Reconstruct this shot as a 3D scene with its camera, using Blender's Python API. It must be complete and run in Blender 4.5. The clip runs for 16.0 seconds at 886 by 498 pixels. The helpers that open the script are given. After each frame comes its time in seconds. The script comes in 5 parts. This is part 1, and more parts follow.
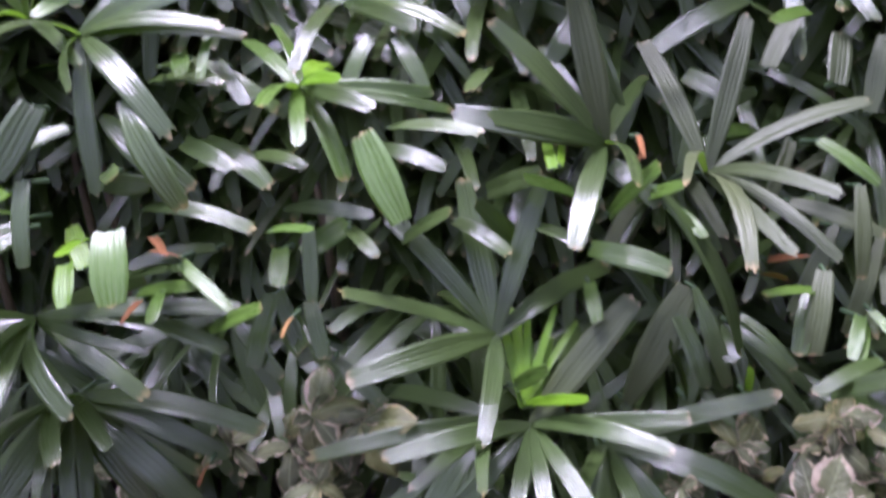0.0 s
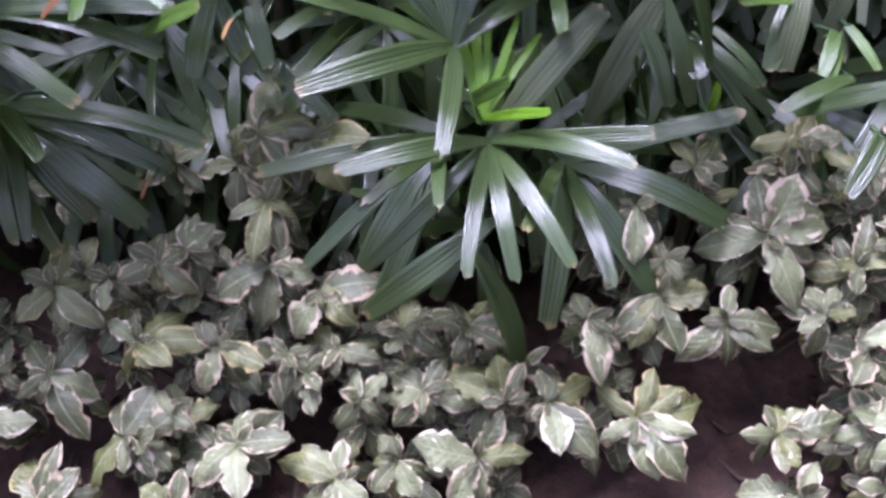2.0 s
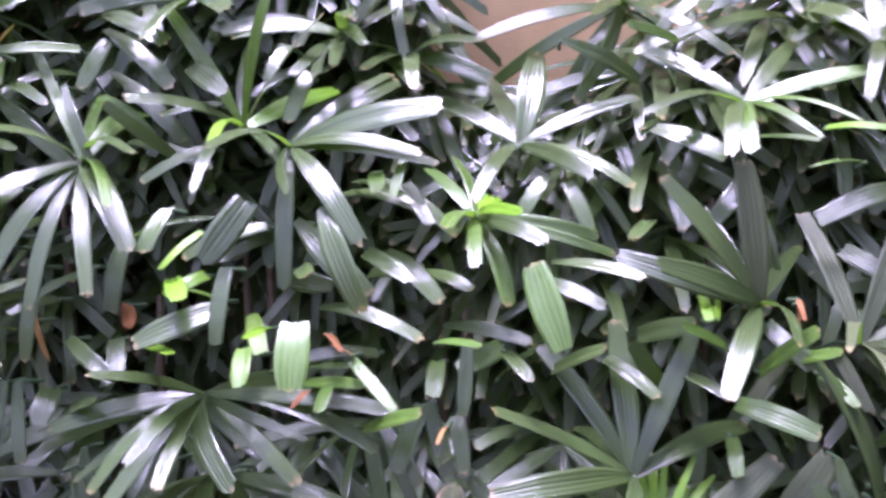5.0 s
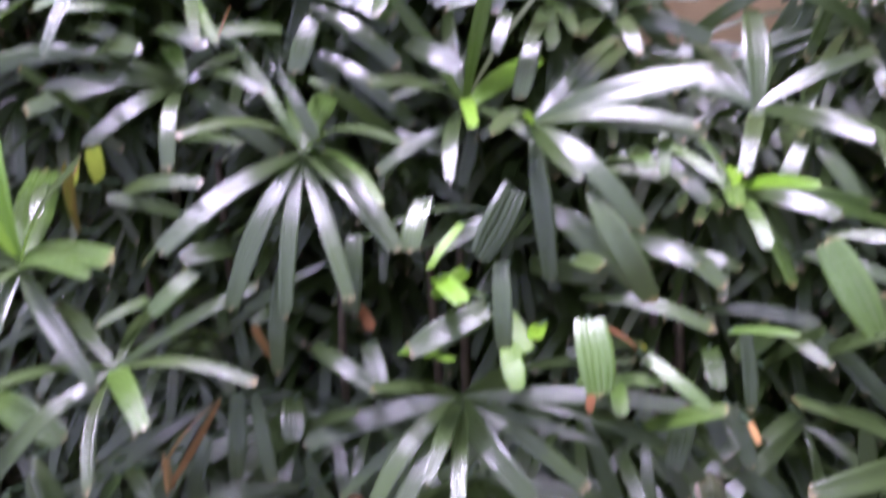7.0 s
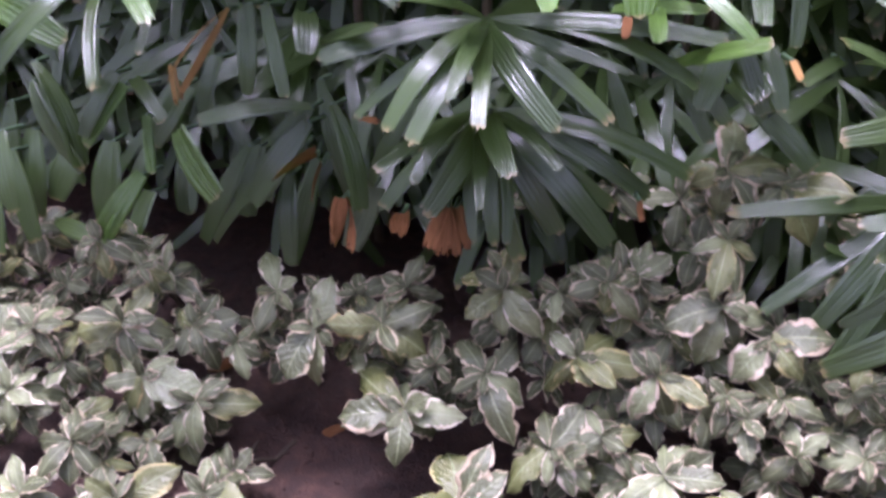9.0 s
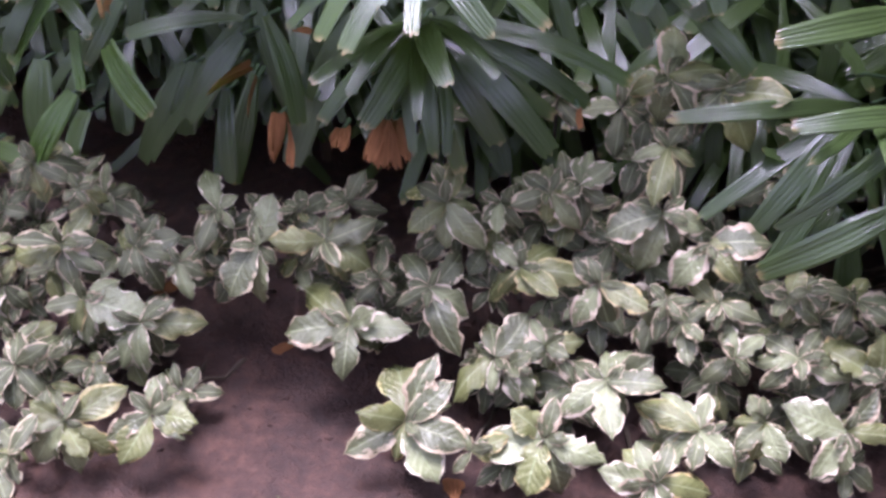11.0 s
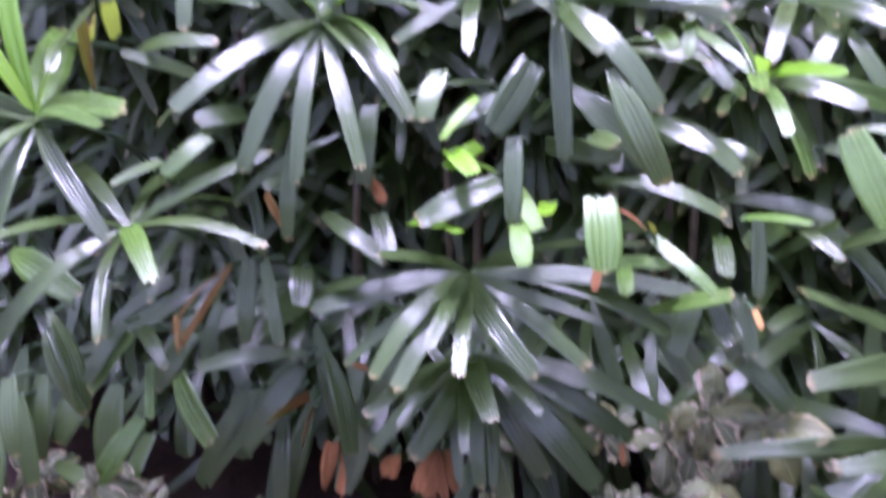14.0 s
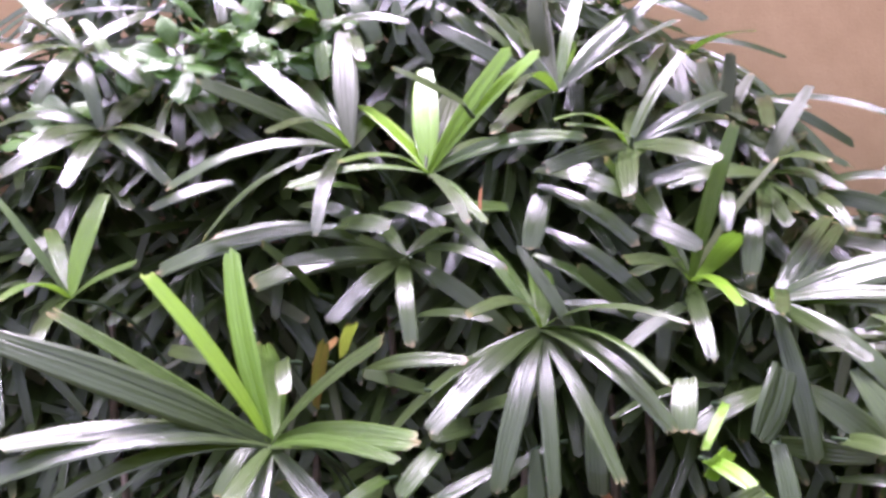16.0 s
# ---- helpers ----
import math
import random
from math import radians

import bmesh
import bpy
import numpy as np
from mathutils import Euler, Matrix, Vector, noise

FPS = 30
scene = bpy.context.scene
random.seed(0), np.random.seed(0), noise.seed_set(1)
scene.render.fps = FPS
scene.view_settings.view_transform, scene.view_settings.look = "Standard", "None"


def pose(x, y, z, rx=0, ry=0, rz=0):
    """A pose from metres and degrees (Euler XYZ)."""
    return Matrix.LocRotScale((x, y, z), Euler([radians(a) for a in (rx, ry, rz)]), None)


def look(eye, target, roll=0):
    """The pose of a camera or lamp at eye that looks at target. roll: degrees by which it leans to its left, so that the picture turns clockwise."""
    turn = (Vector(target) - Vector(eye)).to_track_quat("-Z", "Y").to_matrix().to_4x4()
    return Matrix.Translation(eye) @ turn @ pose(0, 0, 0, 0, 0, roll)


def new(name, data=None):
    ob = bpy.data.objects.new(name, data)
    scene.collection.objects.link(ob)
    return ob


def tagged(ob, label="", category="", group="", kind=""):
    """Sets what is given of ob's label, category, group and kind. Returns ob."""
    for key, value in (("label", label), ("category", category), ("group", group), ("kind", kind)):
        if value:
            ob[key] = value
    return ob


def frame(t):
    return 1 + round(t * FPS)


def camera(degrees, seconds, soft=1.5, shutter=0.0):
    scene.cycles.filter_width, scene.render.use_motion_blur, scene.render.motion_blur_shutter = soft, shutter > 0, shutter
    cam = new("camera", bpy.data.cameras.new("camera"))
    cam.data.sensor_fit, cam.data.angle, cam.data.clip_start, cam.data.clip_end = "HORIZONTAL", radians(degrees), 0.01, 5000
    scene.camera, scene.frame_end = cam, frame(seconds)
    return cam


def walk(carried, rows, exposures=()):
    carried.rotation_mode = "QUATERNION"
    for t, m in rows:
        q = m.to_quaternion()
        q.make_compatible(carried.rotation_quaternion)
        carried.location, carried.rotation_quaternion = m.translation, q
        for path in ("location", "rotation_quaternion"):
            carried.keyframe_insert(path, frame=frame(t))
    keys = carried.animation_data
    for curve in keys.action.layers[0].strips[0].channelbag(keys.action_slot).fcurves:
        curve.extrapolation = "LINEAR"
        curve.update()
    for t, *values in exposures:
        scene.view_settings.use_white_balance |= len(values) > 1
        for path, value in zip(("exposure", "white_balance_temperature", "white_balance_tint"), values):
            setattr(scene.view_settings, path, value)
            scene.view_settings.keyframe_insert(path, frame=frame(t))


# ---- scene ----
cam = camera(52.0, 16.0, soft=3.0, shutter=0.5)
SKY, SUN = 0.15, 3.4
PATH = [
    (0, (0.094, 0.111, 1.128), (-0.072, 1.968, 0.403), -3.3),
    (0.5, (0.098, 0.112, 1.105), (-0.048, 1.902, 0.225), -3.1),
    (1, (0.095, 0.125, 1.082), (0.006, 1.836, 0.050), -2.3),
    (1.5, (0.078, 0.137, 1.069), (0.019, 1.783, -0.066), -1.3),
    (2, (0.075, 0.142, 1.065), (0.027, 1.732, -0.147), -0.9),
    (2.2, (0.076, 0.146, 1.065), (0.024, 1.724, -0.163), -0.4),
    (2.5, (0.072, 0.136, 1.063), (0.012, 1.735, -0.138), -0.4),
    (3, (0.065, 0.117, 1.073), (-0.040, 1.822, 0.033), -0.3),
    (3.5, (0.048, 0.082, 1.089), (-0.131, 1.906, 0.288), -0.1),
    (4, (0.055, 0.052, 1.122), (-0.239, 1.926, 0.487), 1.0),
    (4.5, (0.064, 0.023, 1.128), (-0.288, 1.938, 0.671), 2.1),
    (4.7, (0.053, 0.023, 1.125), (-0.321, 1.940, 0.694), 2.9),
    (6.8, (-0.351, 0.054, 1.142), (-0.665, 1.991, 0.753), -1.0),
    (7, (-0.355, 0.058, 1.137), (-0.705, 1.958, 0.622), -0.2),
    (7.5, (-0.349, 0.068, 1.101), (-0.718, 1.861, 0.295), 0.6),
    (8, (-0.362, 0.074, 1.079), (-0.723, 1.793, 0.122), 2.0),
    (8.5, (-0.383, 0.073, 1.066), (-0.734, 1.733, 0.007), 3.1),
    (9, (-0.379, 0.082, 1.053), (-0.664, 1.692, -0.099), 3.5),
    (9.5, (-0.366, 0.090, 1.048), (-0.598, 1.656, -0.174), 2.8),
    (9.7, (-0.352, 0.089, 1.050), (-0.558, 1.642, -0.193), 2.6),
    (12, (-0.349, 0.079, 1.033), (-0.531, 1.602, -0.250), 4.5),
    (12.5, (-0.339, 0.085, 1.033), (-0.516, 1.609, -0.250), 3.8),
    (13, (-0.346, 0.079, 1.042), (-0.554, 1.654, -0.173), 3.5),
    (13.5, (-0.346, 0.071, 1.075), (-0.626, 1.791, 0.094), 2.3),
    (13.7, (-0.343, 0.061, 1.085), (-0.660, 1.826, 0.199), 2.1),
    (14, (-0.336, 0.052, 1.095), (-0.724, 1.882, 0.388), 2.2),
    (14.4, (-0.360, 0.044, 1.110), (-0.841, 1.920, 0.608), 3.0),
    (14.5, (-0.371, 0.038, 1.116), (-0.849, 1.923, 0.649), 2.6),
    (15, (-0.492, 0.054, 1.139), (-0.941, 1.989, 0.907), 0.1),
    (15.2, (-0.540, 0.049, 1.148), (-0.961, 1.993, 0.944), -0.4),
    (15.5, (-0.598, 0.029, 1.165), (-0.990, 1.985, 1.018), -0.8),
    (16, (-0.667, 0.008, 1.162), (-1.029, 1.967, 0.985), 0.0),
]
walk(cam, [(t, look(eye, target, roll)) for t, eye, target, roll in PATH], [(0, 2.29, 5650, 38), (0.5, 2.41, 5750, 38), (1, 2.29, 5800, 37), (1.5, 2.18, 5470, 37), (2, 2.17, 5430, 36),
    (2.5, 2.17, 5440, 36), (3, 2.18, 5240, 37), (3.5, 2.44, 5300, 40), (4, 2.85, 5400, 48), (4.7, 2.88, 5480, 49),
    (6.8, 2.39, 5580, 47), (7.5, 2.38, 5750, 44), (8, 2.72, 5750, 41), (8.5, 2.33, 5650, 40), (9.7, 2.36, 5580, 39),
    (12, 2.36, 5650, 37), (13, 2.33, 5580, 38), (13.5, 2.51, 5350, 45), (14, 2.78, 5300, 50), (14.5, 2.51, 5450, 51),
    (15.5, 2.56, 5750, 47), (16, 2.56, 5920, 47)])

# ---- world, sun, exposure ----
SUN_UP, SUN_TURN = 77.0, -50.0
world = bpy.data.worlds.new("overcast_sky")
scene.world = world
world.use_nodes = True
wn = world.node_tree
sky = wn.nodes.new("ShaderNodeTexSky")
sky.sky_type, sky.sun_disc = "NISHITA", False
sky.sun_elevation, sky.sun_rotation = radians(SUN_UP), radians(SUN_TURN)
sky.air_density, sky.dust_density, sky.ozone_density = 1.0, 1.2, 1.6
thin_cloud = wn.nodes.new("ShaderNodeHueSaturation")
thin_cloud.inputs["Saturation"].default_value = 0.3
wn.links.new(sky.outputs[0], thin_cloud.inputs["Color"])
wn.links.new(thin_cloud.outputs[0], wn.nodes["Background"].inputs[0])
wn.nodes["Background"].inputs[1].default_value = SKY

sun_data = bpy.data.lights.new("sun", "SUN")
sun_data.energy, sun_data.angle, sun_data.color = SUN, radians(25), (1.0, 0.97, 0.95)
sun = new("sun", sun_data)
sun.matrix_world = look((0, 0, 0), (-math.sin(radians(SUN_TURN)) * math.cos(radians(SUN_UP)),
                                    -math.cos(radians(SUN_TURN)) * math.cos(radians(SUN_UP)), -math.sin(radians(SUN_UP))))


# ---- materials ----
def material(name):
    m = bpy.data.materials.new(name)
    m.use_nodes = True
    return m, m.node_tree, m.node_tree.nodes["Principled BSDF"]


def node(tree, kind, **inputs):
    n = tree.nodes.new(kind)
    for key, value in inputs.items():
        n.inputs[key.replace("_", " ")].default_value = value
    return n


def ramp(tree, source, stops):
    n = tree.nodes.new("ShaderNodeValToRGB")
    e = n.color_ramp.elements
    while len(e) < len(stops):
        e.new(0.5)
    for el, (p, c) in zip(e, stops):
        el.position, el.color = p, (*c, 1)
    tree.links.new(source, n.inputs[0])
    return n.outputs[0]


def mix(tree, fac, a, b, kind="MIX"):
    n = tree.nodes.new("ShaderNodeMix")
    n.data_type, n.blend_type = "RGBA", kind
    for value, socket in ((fac, n.inputs[0]), (a, n.inputs[6]), (b, n.inputs[7])):
        if isinstance(value, (int, float)):
            socket.default_value = value
        elif isinstance(value, tuple):
            socket.default_value = (*value, 1)
        else:
            tree.links.new(value, socket)
    return n.outputs[2]


def maths(tree, op, a, b=0.0, clamp=False):
    n = tree.nodes.new("ShaderNodeMath")
    n.operation, n.use_clamp = op, clamp
    for value, socket in ((a, n.inputs[0]), (b, n.inputs[1])):
        if isinstance(value, (int, float)):
            socket.default_value = value
        else:
            tree.links.new(value, socket)
    return n.outputs[0]


def noise_at(tree, vector, scale, detail=3.0, rough=0.5):
    n = node(tree, "ShaderNodeTexNoise", Scale=scale, Detail=detail, Roughness=rough)
    if vector is not None:
        tree.links.new(vector, n.inputs["Vector"])
    return n.outputs[0]


def bump(tree, shader, height, strength, distance):
    n = node(tree, "ShaderNodeBump", Strength=strength, Distance=distance)
    tree.links.new(height, n.inputs["Height"])
    tree.links.new(n.outputs[0], shader.inputs["Normal"])


def palm_material(name, stops, back, rough=0.32, glow=0.12, tip=(0.30, 0.22, 0.10), gloss=0.62):
    """Strap leaf: lengthwise veins, pale worn tip, dusty patches; a little light passes through."""
    m, t, p = material(name)
    uv = t.nodes.new("ShaderNodeUVMap").outputs[0]
    sep = t.nodes.new("ShaderNodeSeparateXYZ")
    t.links.new(uv, sep.inputs[0])
    info = t.nodes.new("ShaderNodeObjectInfo")
    geo = t.nodes.new("ShaderNodeTexCoord").outputs["Object"]
    mp = node(t, "ShaderNodeMapping")
    mp.inputs["Scale"].default_value = (26, 1.6, 1)
    t.links.new(uv, mp.inputs[0])
    streak = noise_at(t, mp.outputs[0], 1.0, 3.0, 0.6)
    blotch = noise_at(t, geo, 14.0, 4.0, 0.6)
    shade = maths(t, "ADD", maths(t, "MULTIPLY", info.outputs["Random"], 0.6), maths(t, "MULTIPLY", blotch, 0.4))
    colour = ramp(t, shade, stops)
    colour = mix(t, maths(t, "MULTIPLY", ramp(t, streak, [(0.38, (0, 0, 0)), (0.66, (1, 1, 1))]), 0.75), colour, back)
    # pale, sometimes browned tip
    wear = maths(t, "ADD", sep.outputs[1], maths(t, "MULTIPLY", maths(t, "SUBTRACT", streak, 0.5), 0.12))
    wear = maths(t, "ADD", wear, maths(t, "MULTIPLY", maths(t, "SUBTRACT", info.outputs["Random"], 0.5), 0.05))
    colour = mix(t, ramp(t, wear, [(0.965, (0, 0, 0)), (1.01, (0.6, 0.6, 0.6))]), colour, tip)
    t.links.new(colour, p.inputs["Base Color"])
    rg = maths(t, "ADD", maths(t, "ADD", maths(t, "MULTIPLY", blotch, 0.14), maths(t, "MULTIPLY", streak, 0.16)), max(0.0, rough - 0.15))
    t.links.new(rg, p.inputs["Roughness"])
    p.inputs["Specular IOR Level"].default_value = gloss
    wave = node(t, "ShaderNodeTexWave", Scale=1.7, Distortion=2.5)
    wave.bands_direction = "X"
    t.links.new(uv, wave.inputs["Vector"])
    bump(t, p, maths(t, "ADD", maths(t, "MULTIPLY", wave.outputs[1], 0.55), streak), 0.6, 0.0014)
    thin = t.nodes.new("ShaderNodeBsdfTranslucent")
    t.links.new(mix(t, 0.6, colour, (0.25, 0.5, 0.03)), thin.inputs[0])
    both = t.nodes.new("ShaderNodeMixShader")
    both.inputs[0].default_value = glow
    t.links.new(p.outputs[0], both.inputs[1])
    t.links.new(thin.outputs[0], both.inputs[2])
    t.links.new(both.outputs[0], t.nodes["Material Output"].inputs[0])
    return m


PALM = palm_material("palm_leaf", [(0.1, (0.019, 0.033, 0.011)), (0.5, (0.034, 0.057, 0.017)), (0.9, (0.060, 0.094, 0.027))], (0.045, 0.066, 0.025), 0.21, 0.2)
YOUNG = palm_material("palm_leaf_young", [(0.1, (0.038, 0.082, 0.013)), (0.9, (0.070, 0.132, 0.019))], (0.068, 0.118, 0.025), 0.28, 0.2)
LIME = palm_material("palm_leaf_new", [(0.1, (0.085, 0.20, 0.008)), (0.9, (0.14, 0.265, 0.012))], (0.105, 0.215, 0.010), 0.32, 0.25, (0.3, 0.4, 0.08))
TAN = palm_material("palm_leaf_straw", [(0.1, (0.17, 0.085, 0.03)), (0.9, (0.42, 0.24, 0.09))], (0.10, 0.045, 0.016), 0.7, 0.25, gloss=0.2)
DEAD = palm_material("palm_leaf_dead", [(0.1, (0.10, 0.040, 0.016)), (0.9, (0.29, 0.125, 0.052))], (0.045, 0.018, 0.008), 0.85, 0.1, (0.10, 0.04, 0.015), gloss=0.15)
OLIVE = palm_material("palm_leaf_old", [(0.1, (0.026, 0.040, 0.014)), (0.9, (0.060, 0.076, 0.028))], (0.036, 0.046, 0.020), 0.45, 0.14, (0.35, 0.25, 0.13), gloss=0.45)


def stalk_material(name, dark, light):
    m, t, p = material(name)
    geo = t.nodes.new("ShaderNodeTexCoord").outputs["Object"]
    t.links.new(ramp(t, noise_at(t, geo, 60.0, 5.0, 0.65), [(0.3, dark), (0.7, light)]), p.inputs["Base Color"])
    p.inputs["Roughness"].default_value = 0.65
    bump(t, p, noise_at(t, geo, 220.0, 3.0), 0.5, 0.002)
    return m


STALK = stalk_material("palm_stalk", (0.02, 0.05, 0.018), (0.05, 0.09, 0.035))
CANE = stalk_material("palm_cane", (0.035, 0.025, 0.015), (0.10, 0.075, 0.045))
TWIG = stalk_material("shrub_twig", (0.035, 0.026, 0.018), (0.09, 0.07, 0.045))


def shrub_material(name, green, cream, amount, blush=(0.38, 0.27, 0.19)):
    """Variegated leaf: grey-green heart, torn cream margin, paler ribs."""
    m, t, p = material(name)
    uv = t.nodes.new("ShaderNodeUVMap").outputs[0]
    sep = t.nodes.new("ShaderNodeSeparateXYZ")
    t.links.new(uv, sep.inputs[0])
    info = t.nodes.new("ShaderNodeObjectInfo")
    rnd = info.outputs["Random"]
    shift = t.nodes.new("ShaderNodeCombineXYZ")
    t.links.new(maths(t, "MULTIPLY", rnd, 37.0), shift.inputs[2])
    add = t.nodes.new("ShaderNodeVectorMath")
    t.links.new(uv, add.inputs[0])
    t.links.new(shift.outputs[0], add.inputs[1])
    torn = noise_at(t, add.outputs[0], 4.0, 5.0, 0.6)
    patch = noise_at(t, add.outputs[0], 1.8, 2.0)
    fine = noise_at(t, add.outputs[0], 30.0, 3.0)
    off = maths(t, "MULTIPLY", maths(t, "ABSOLUTE", maths(t, "SUBTRACT", sep.outputs[0], 0.5)), 2.0)
    edge = maths(t, "ADD", maths(t, "ADD", maths(t, "MULTIPLY", maths(t, "POWER", off, 2.6), 0.58), maths(t, "MULTIPLY", torn, 1.4)), maths(t, "MULTIPLY", rnd, 0.32))
    edge = maths(t, "ADD", maths(t, "ADD", edge, amount), maths(t, "MULTIPLY", maths(t, "POWER", sep.outputs[1], 8.0), 0.25))
    heart = ramp(t, maths(t, "ADD", maths(t, "MULTIPLY", patch, 0.6), maths(t, "MULTIPLY", fine, 0.4)),
                 [(0.35, green), (0.65, tuple(min(1.0, c * 1.9 + 0.015) for c in green))])
    pale = mix(t, ramp(t, maths(t, "FRACT", maths(t, "MULTIPLY", rnd, 7.0)), [(0.55, (0, 0, 0)), (0.9, (0.6, 0.6, 0.6))]), cream, blush)
    colour = mix(t, ramp(t, edge, [(0.87, (0, 0, 0)), (1.02, (0.9, 0.9, 0.9))]), heart, pale)
    rib = ramp(t, off, [(0.0, (0.5, 0.5, 0.5)), (0.09, (0, 0, 0))])
    colour = mix(t, rib, colour, (0.30, 0.34, 0.18))
    t.links.new(colour, p.inputs["Base Color"])
    t.links.new(maths(t, "ADD", maths(t, "MULTIPLY", torn, 0.30), 0.08), p.inputs["Roughness"])
    slant = maths(t, "ADD", maths(t, "MULTIPLY", sep.outputs[1], 48.0), maths(t, "ADD", maths(t, "MULTIPLY", off, -14.0), maths(t, "MULTIPLY", torn, 9.0)))
    ribs = maths(t, "ADD", maths(t, "MULTIPLY", maths(t, "SINE", slant), 0.14), maths(t, "ADD", maths(t, "MULTIPLY", fine, 0.8), maths(t, "MULTIPLY", torn, 1.7)))
    p.inputs["Specular IOR Level"].default_value = 0.75
    bump(t, p, ribs, 0.9, 0.0020)
    thin = t.nodes.new("ShaderNodeBsdfTranslucent")
    t.links.new(colour, thin.inputs[0])
    both = t.nodes.new("ShaderNodeMixShader")
    both.inputs[0].default_value = 0.15
    t.links.new(p.outputs[0], both.inputs[1])
    t.links.new(thin.outputs[0], both.inputs[2])
    t.links.new(both.outputs[0], t.nodes["Material Output"].inputs[0])
    return m


SHRUB = shrub_material("shrub_leaf", (0.055, 0.061, 0.026), (0.45, 0.365, 0.24), -0.30)
SHRUB_PALE = shrub_material("shrub_leaf_pale", (0.108, 0.120, 0.057), (0.60, 0.51, 0.39), -0.30)
SHRUB_YELLOW = shrub_material("shrub_leaf_yellow", (0.085, 0.092, 0.030), (0.36, 0.31, 0.14), -0.38, (0.40, 0.27, 0.12))

SOIL, tree, bsdf = material("damp_soil")
where = tree.nodes.new("ShaderNodeTexCoord").outputs["Object"]
big, small, grit = noise_at(tree, where, 9.0, 6.0, 0.65), noise_at(tree, where, 45.0, 6.0, 0.65), noise_at(tree, where, 260.0, 3.0)
tone = maths(tree, "ADD", maths(tree, "MULTIPLY", big, 0.5), maths(tree, "MULTIPLY", small, 0.5))
tree.links.new(ramp(tree, tone, [(0.36, (0.018, 0.0080, 0.0050)), (0.5, (0.040, 0.0172, 0.0110)), (0.64, (0.082, 0.038, 0.025))]), bsdf.inputs["Base Color"])
tree.links.new(maths(tree, "ADD", maths(tree, "MULTIPLY", big, 0.4), 0.5), bsdf.inputs["Roughness"])
bump(tree, bsdf, maths(tree, "ADD", small, maths(tree, "MULTIPLY", grit, 0.5)), 1.0, 0.012)

WALL, tree, bsdf = material("wall_paint")
where = tree.nodes.new("ShaderNodeTexCoord").outputs["Object"]
big, small, grit = noise_at(tree, where, 1.7, 5.0, 0.6), noise_at(tree, where, 16.0, 5.0, 0.6), noise_at(tree, where, 180.0, 3.0)
tone = maths(tree, "ADD", maths(tree, "MULTIPLY", big, 0.6), maths(tree, "MULTIPLY", small, 0.4))
tree.links.new(ramp(tree, tone, [(0.3, (0.38, 0.245, 0.115)), (0.55, (0.46, 0.305, 0.15)), (0.75, (0.53, 0.36, 0.185))]), bsdf.inputs["Base Color"])
bsdf.inputs["Roughness"].default_value = 0.85
bump(tree, bsdf, maths(tree, "ADD", small, grit), 0.3, 0.003)


def plaster(name, dark, light):
    m, t, p = material(name)
    geo = t.nodes.new("ShaderNodeTexCoord").outputs["Object"]
    t.links.new(ramp(t, noise_at(t, geo, 3.0, 6.0, 0.6), [(0.3, dark), (0.7, light)]), p.inputs["Base Color"])
    p.inputs["Roughness"].default_value = 0.9
    bump(t, p, noise_at(t, geo, 120.0, 4.0), 0.4, 0.004)
    return m


# For the added, unseen walls: pale, so that they bounce light into the hedge.
UNSEEN_PALE = plaster("unseen_wall_pale", (0.34, 0.32, 0.30), (0.44, 0.42, 0.39))
# For the added right wall: dark, to send little light back.
UNSEEN_DARK = plaster("unseen_wall_dark", (0.07, 0.068, 0.064), (0.12, 0.115, 0.108))


# ---- makers ----
def mesh_object(name, verts, faces, mat, uv=None, smooth=True):
    me = bpy.data.meshes.new(name)
    me.from_pydata([tuple(v) for v in verts], [], faces)
    if uv is not None:
        layer = me.uv_layers.new(name="UVMap")
        loops = np.empty(len(me.loops), dtype=np.int32)
        me.loops.foreach_get("vertex_index", loops)
        layer.data.foreach_set("uv", np.asarray(uv, dtype=np.float32)[loops].ravel())
    if smooth:
        me.polygons.foreach_set("use_smooth", [True] * len(me.polygons))
    me.materials.append(mat)
    return new(name, me)


def under(ob, parent):
    ob.parent = parent
    return ob


def tube(name, pts, radii, mat, sides=6):
    """A tapered stem along points."""
    verts, faces = [], []
    n = len(pts)
    for i, p in enumerate(pts):
        d = (Vector(pts[min(i + 1, n - 1)]) - Vector(pts[max(i - 1, 0)])).normalized()
        a = d.orthogonal().normalized()
        b = d.cross(a)
        for k in range(sides):
            w = 2 * math.pi * k / sides
            verts.append(Vector(p) + radii[i] * (math.cos(w) * a + math.sin(w) * b))
    for i in range(n - 1):
        for k in range(sides):
            k2 = (k + 1) % sides
            faces.append((i * sides + k, i * sides + k2, (i + 1) * sides + k2, (i + 1) * sides + k))
    faces.append(tuple(range((n - 1) * sides, n * sides)))
    return mesh_object(name, verts, faces, mat)


R = random.Random(7)
COLS = (0.0, 0.17, 0.34, 0.5, 0.66, 0.83, 1.0)


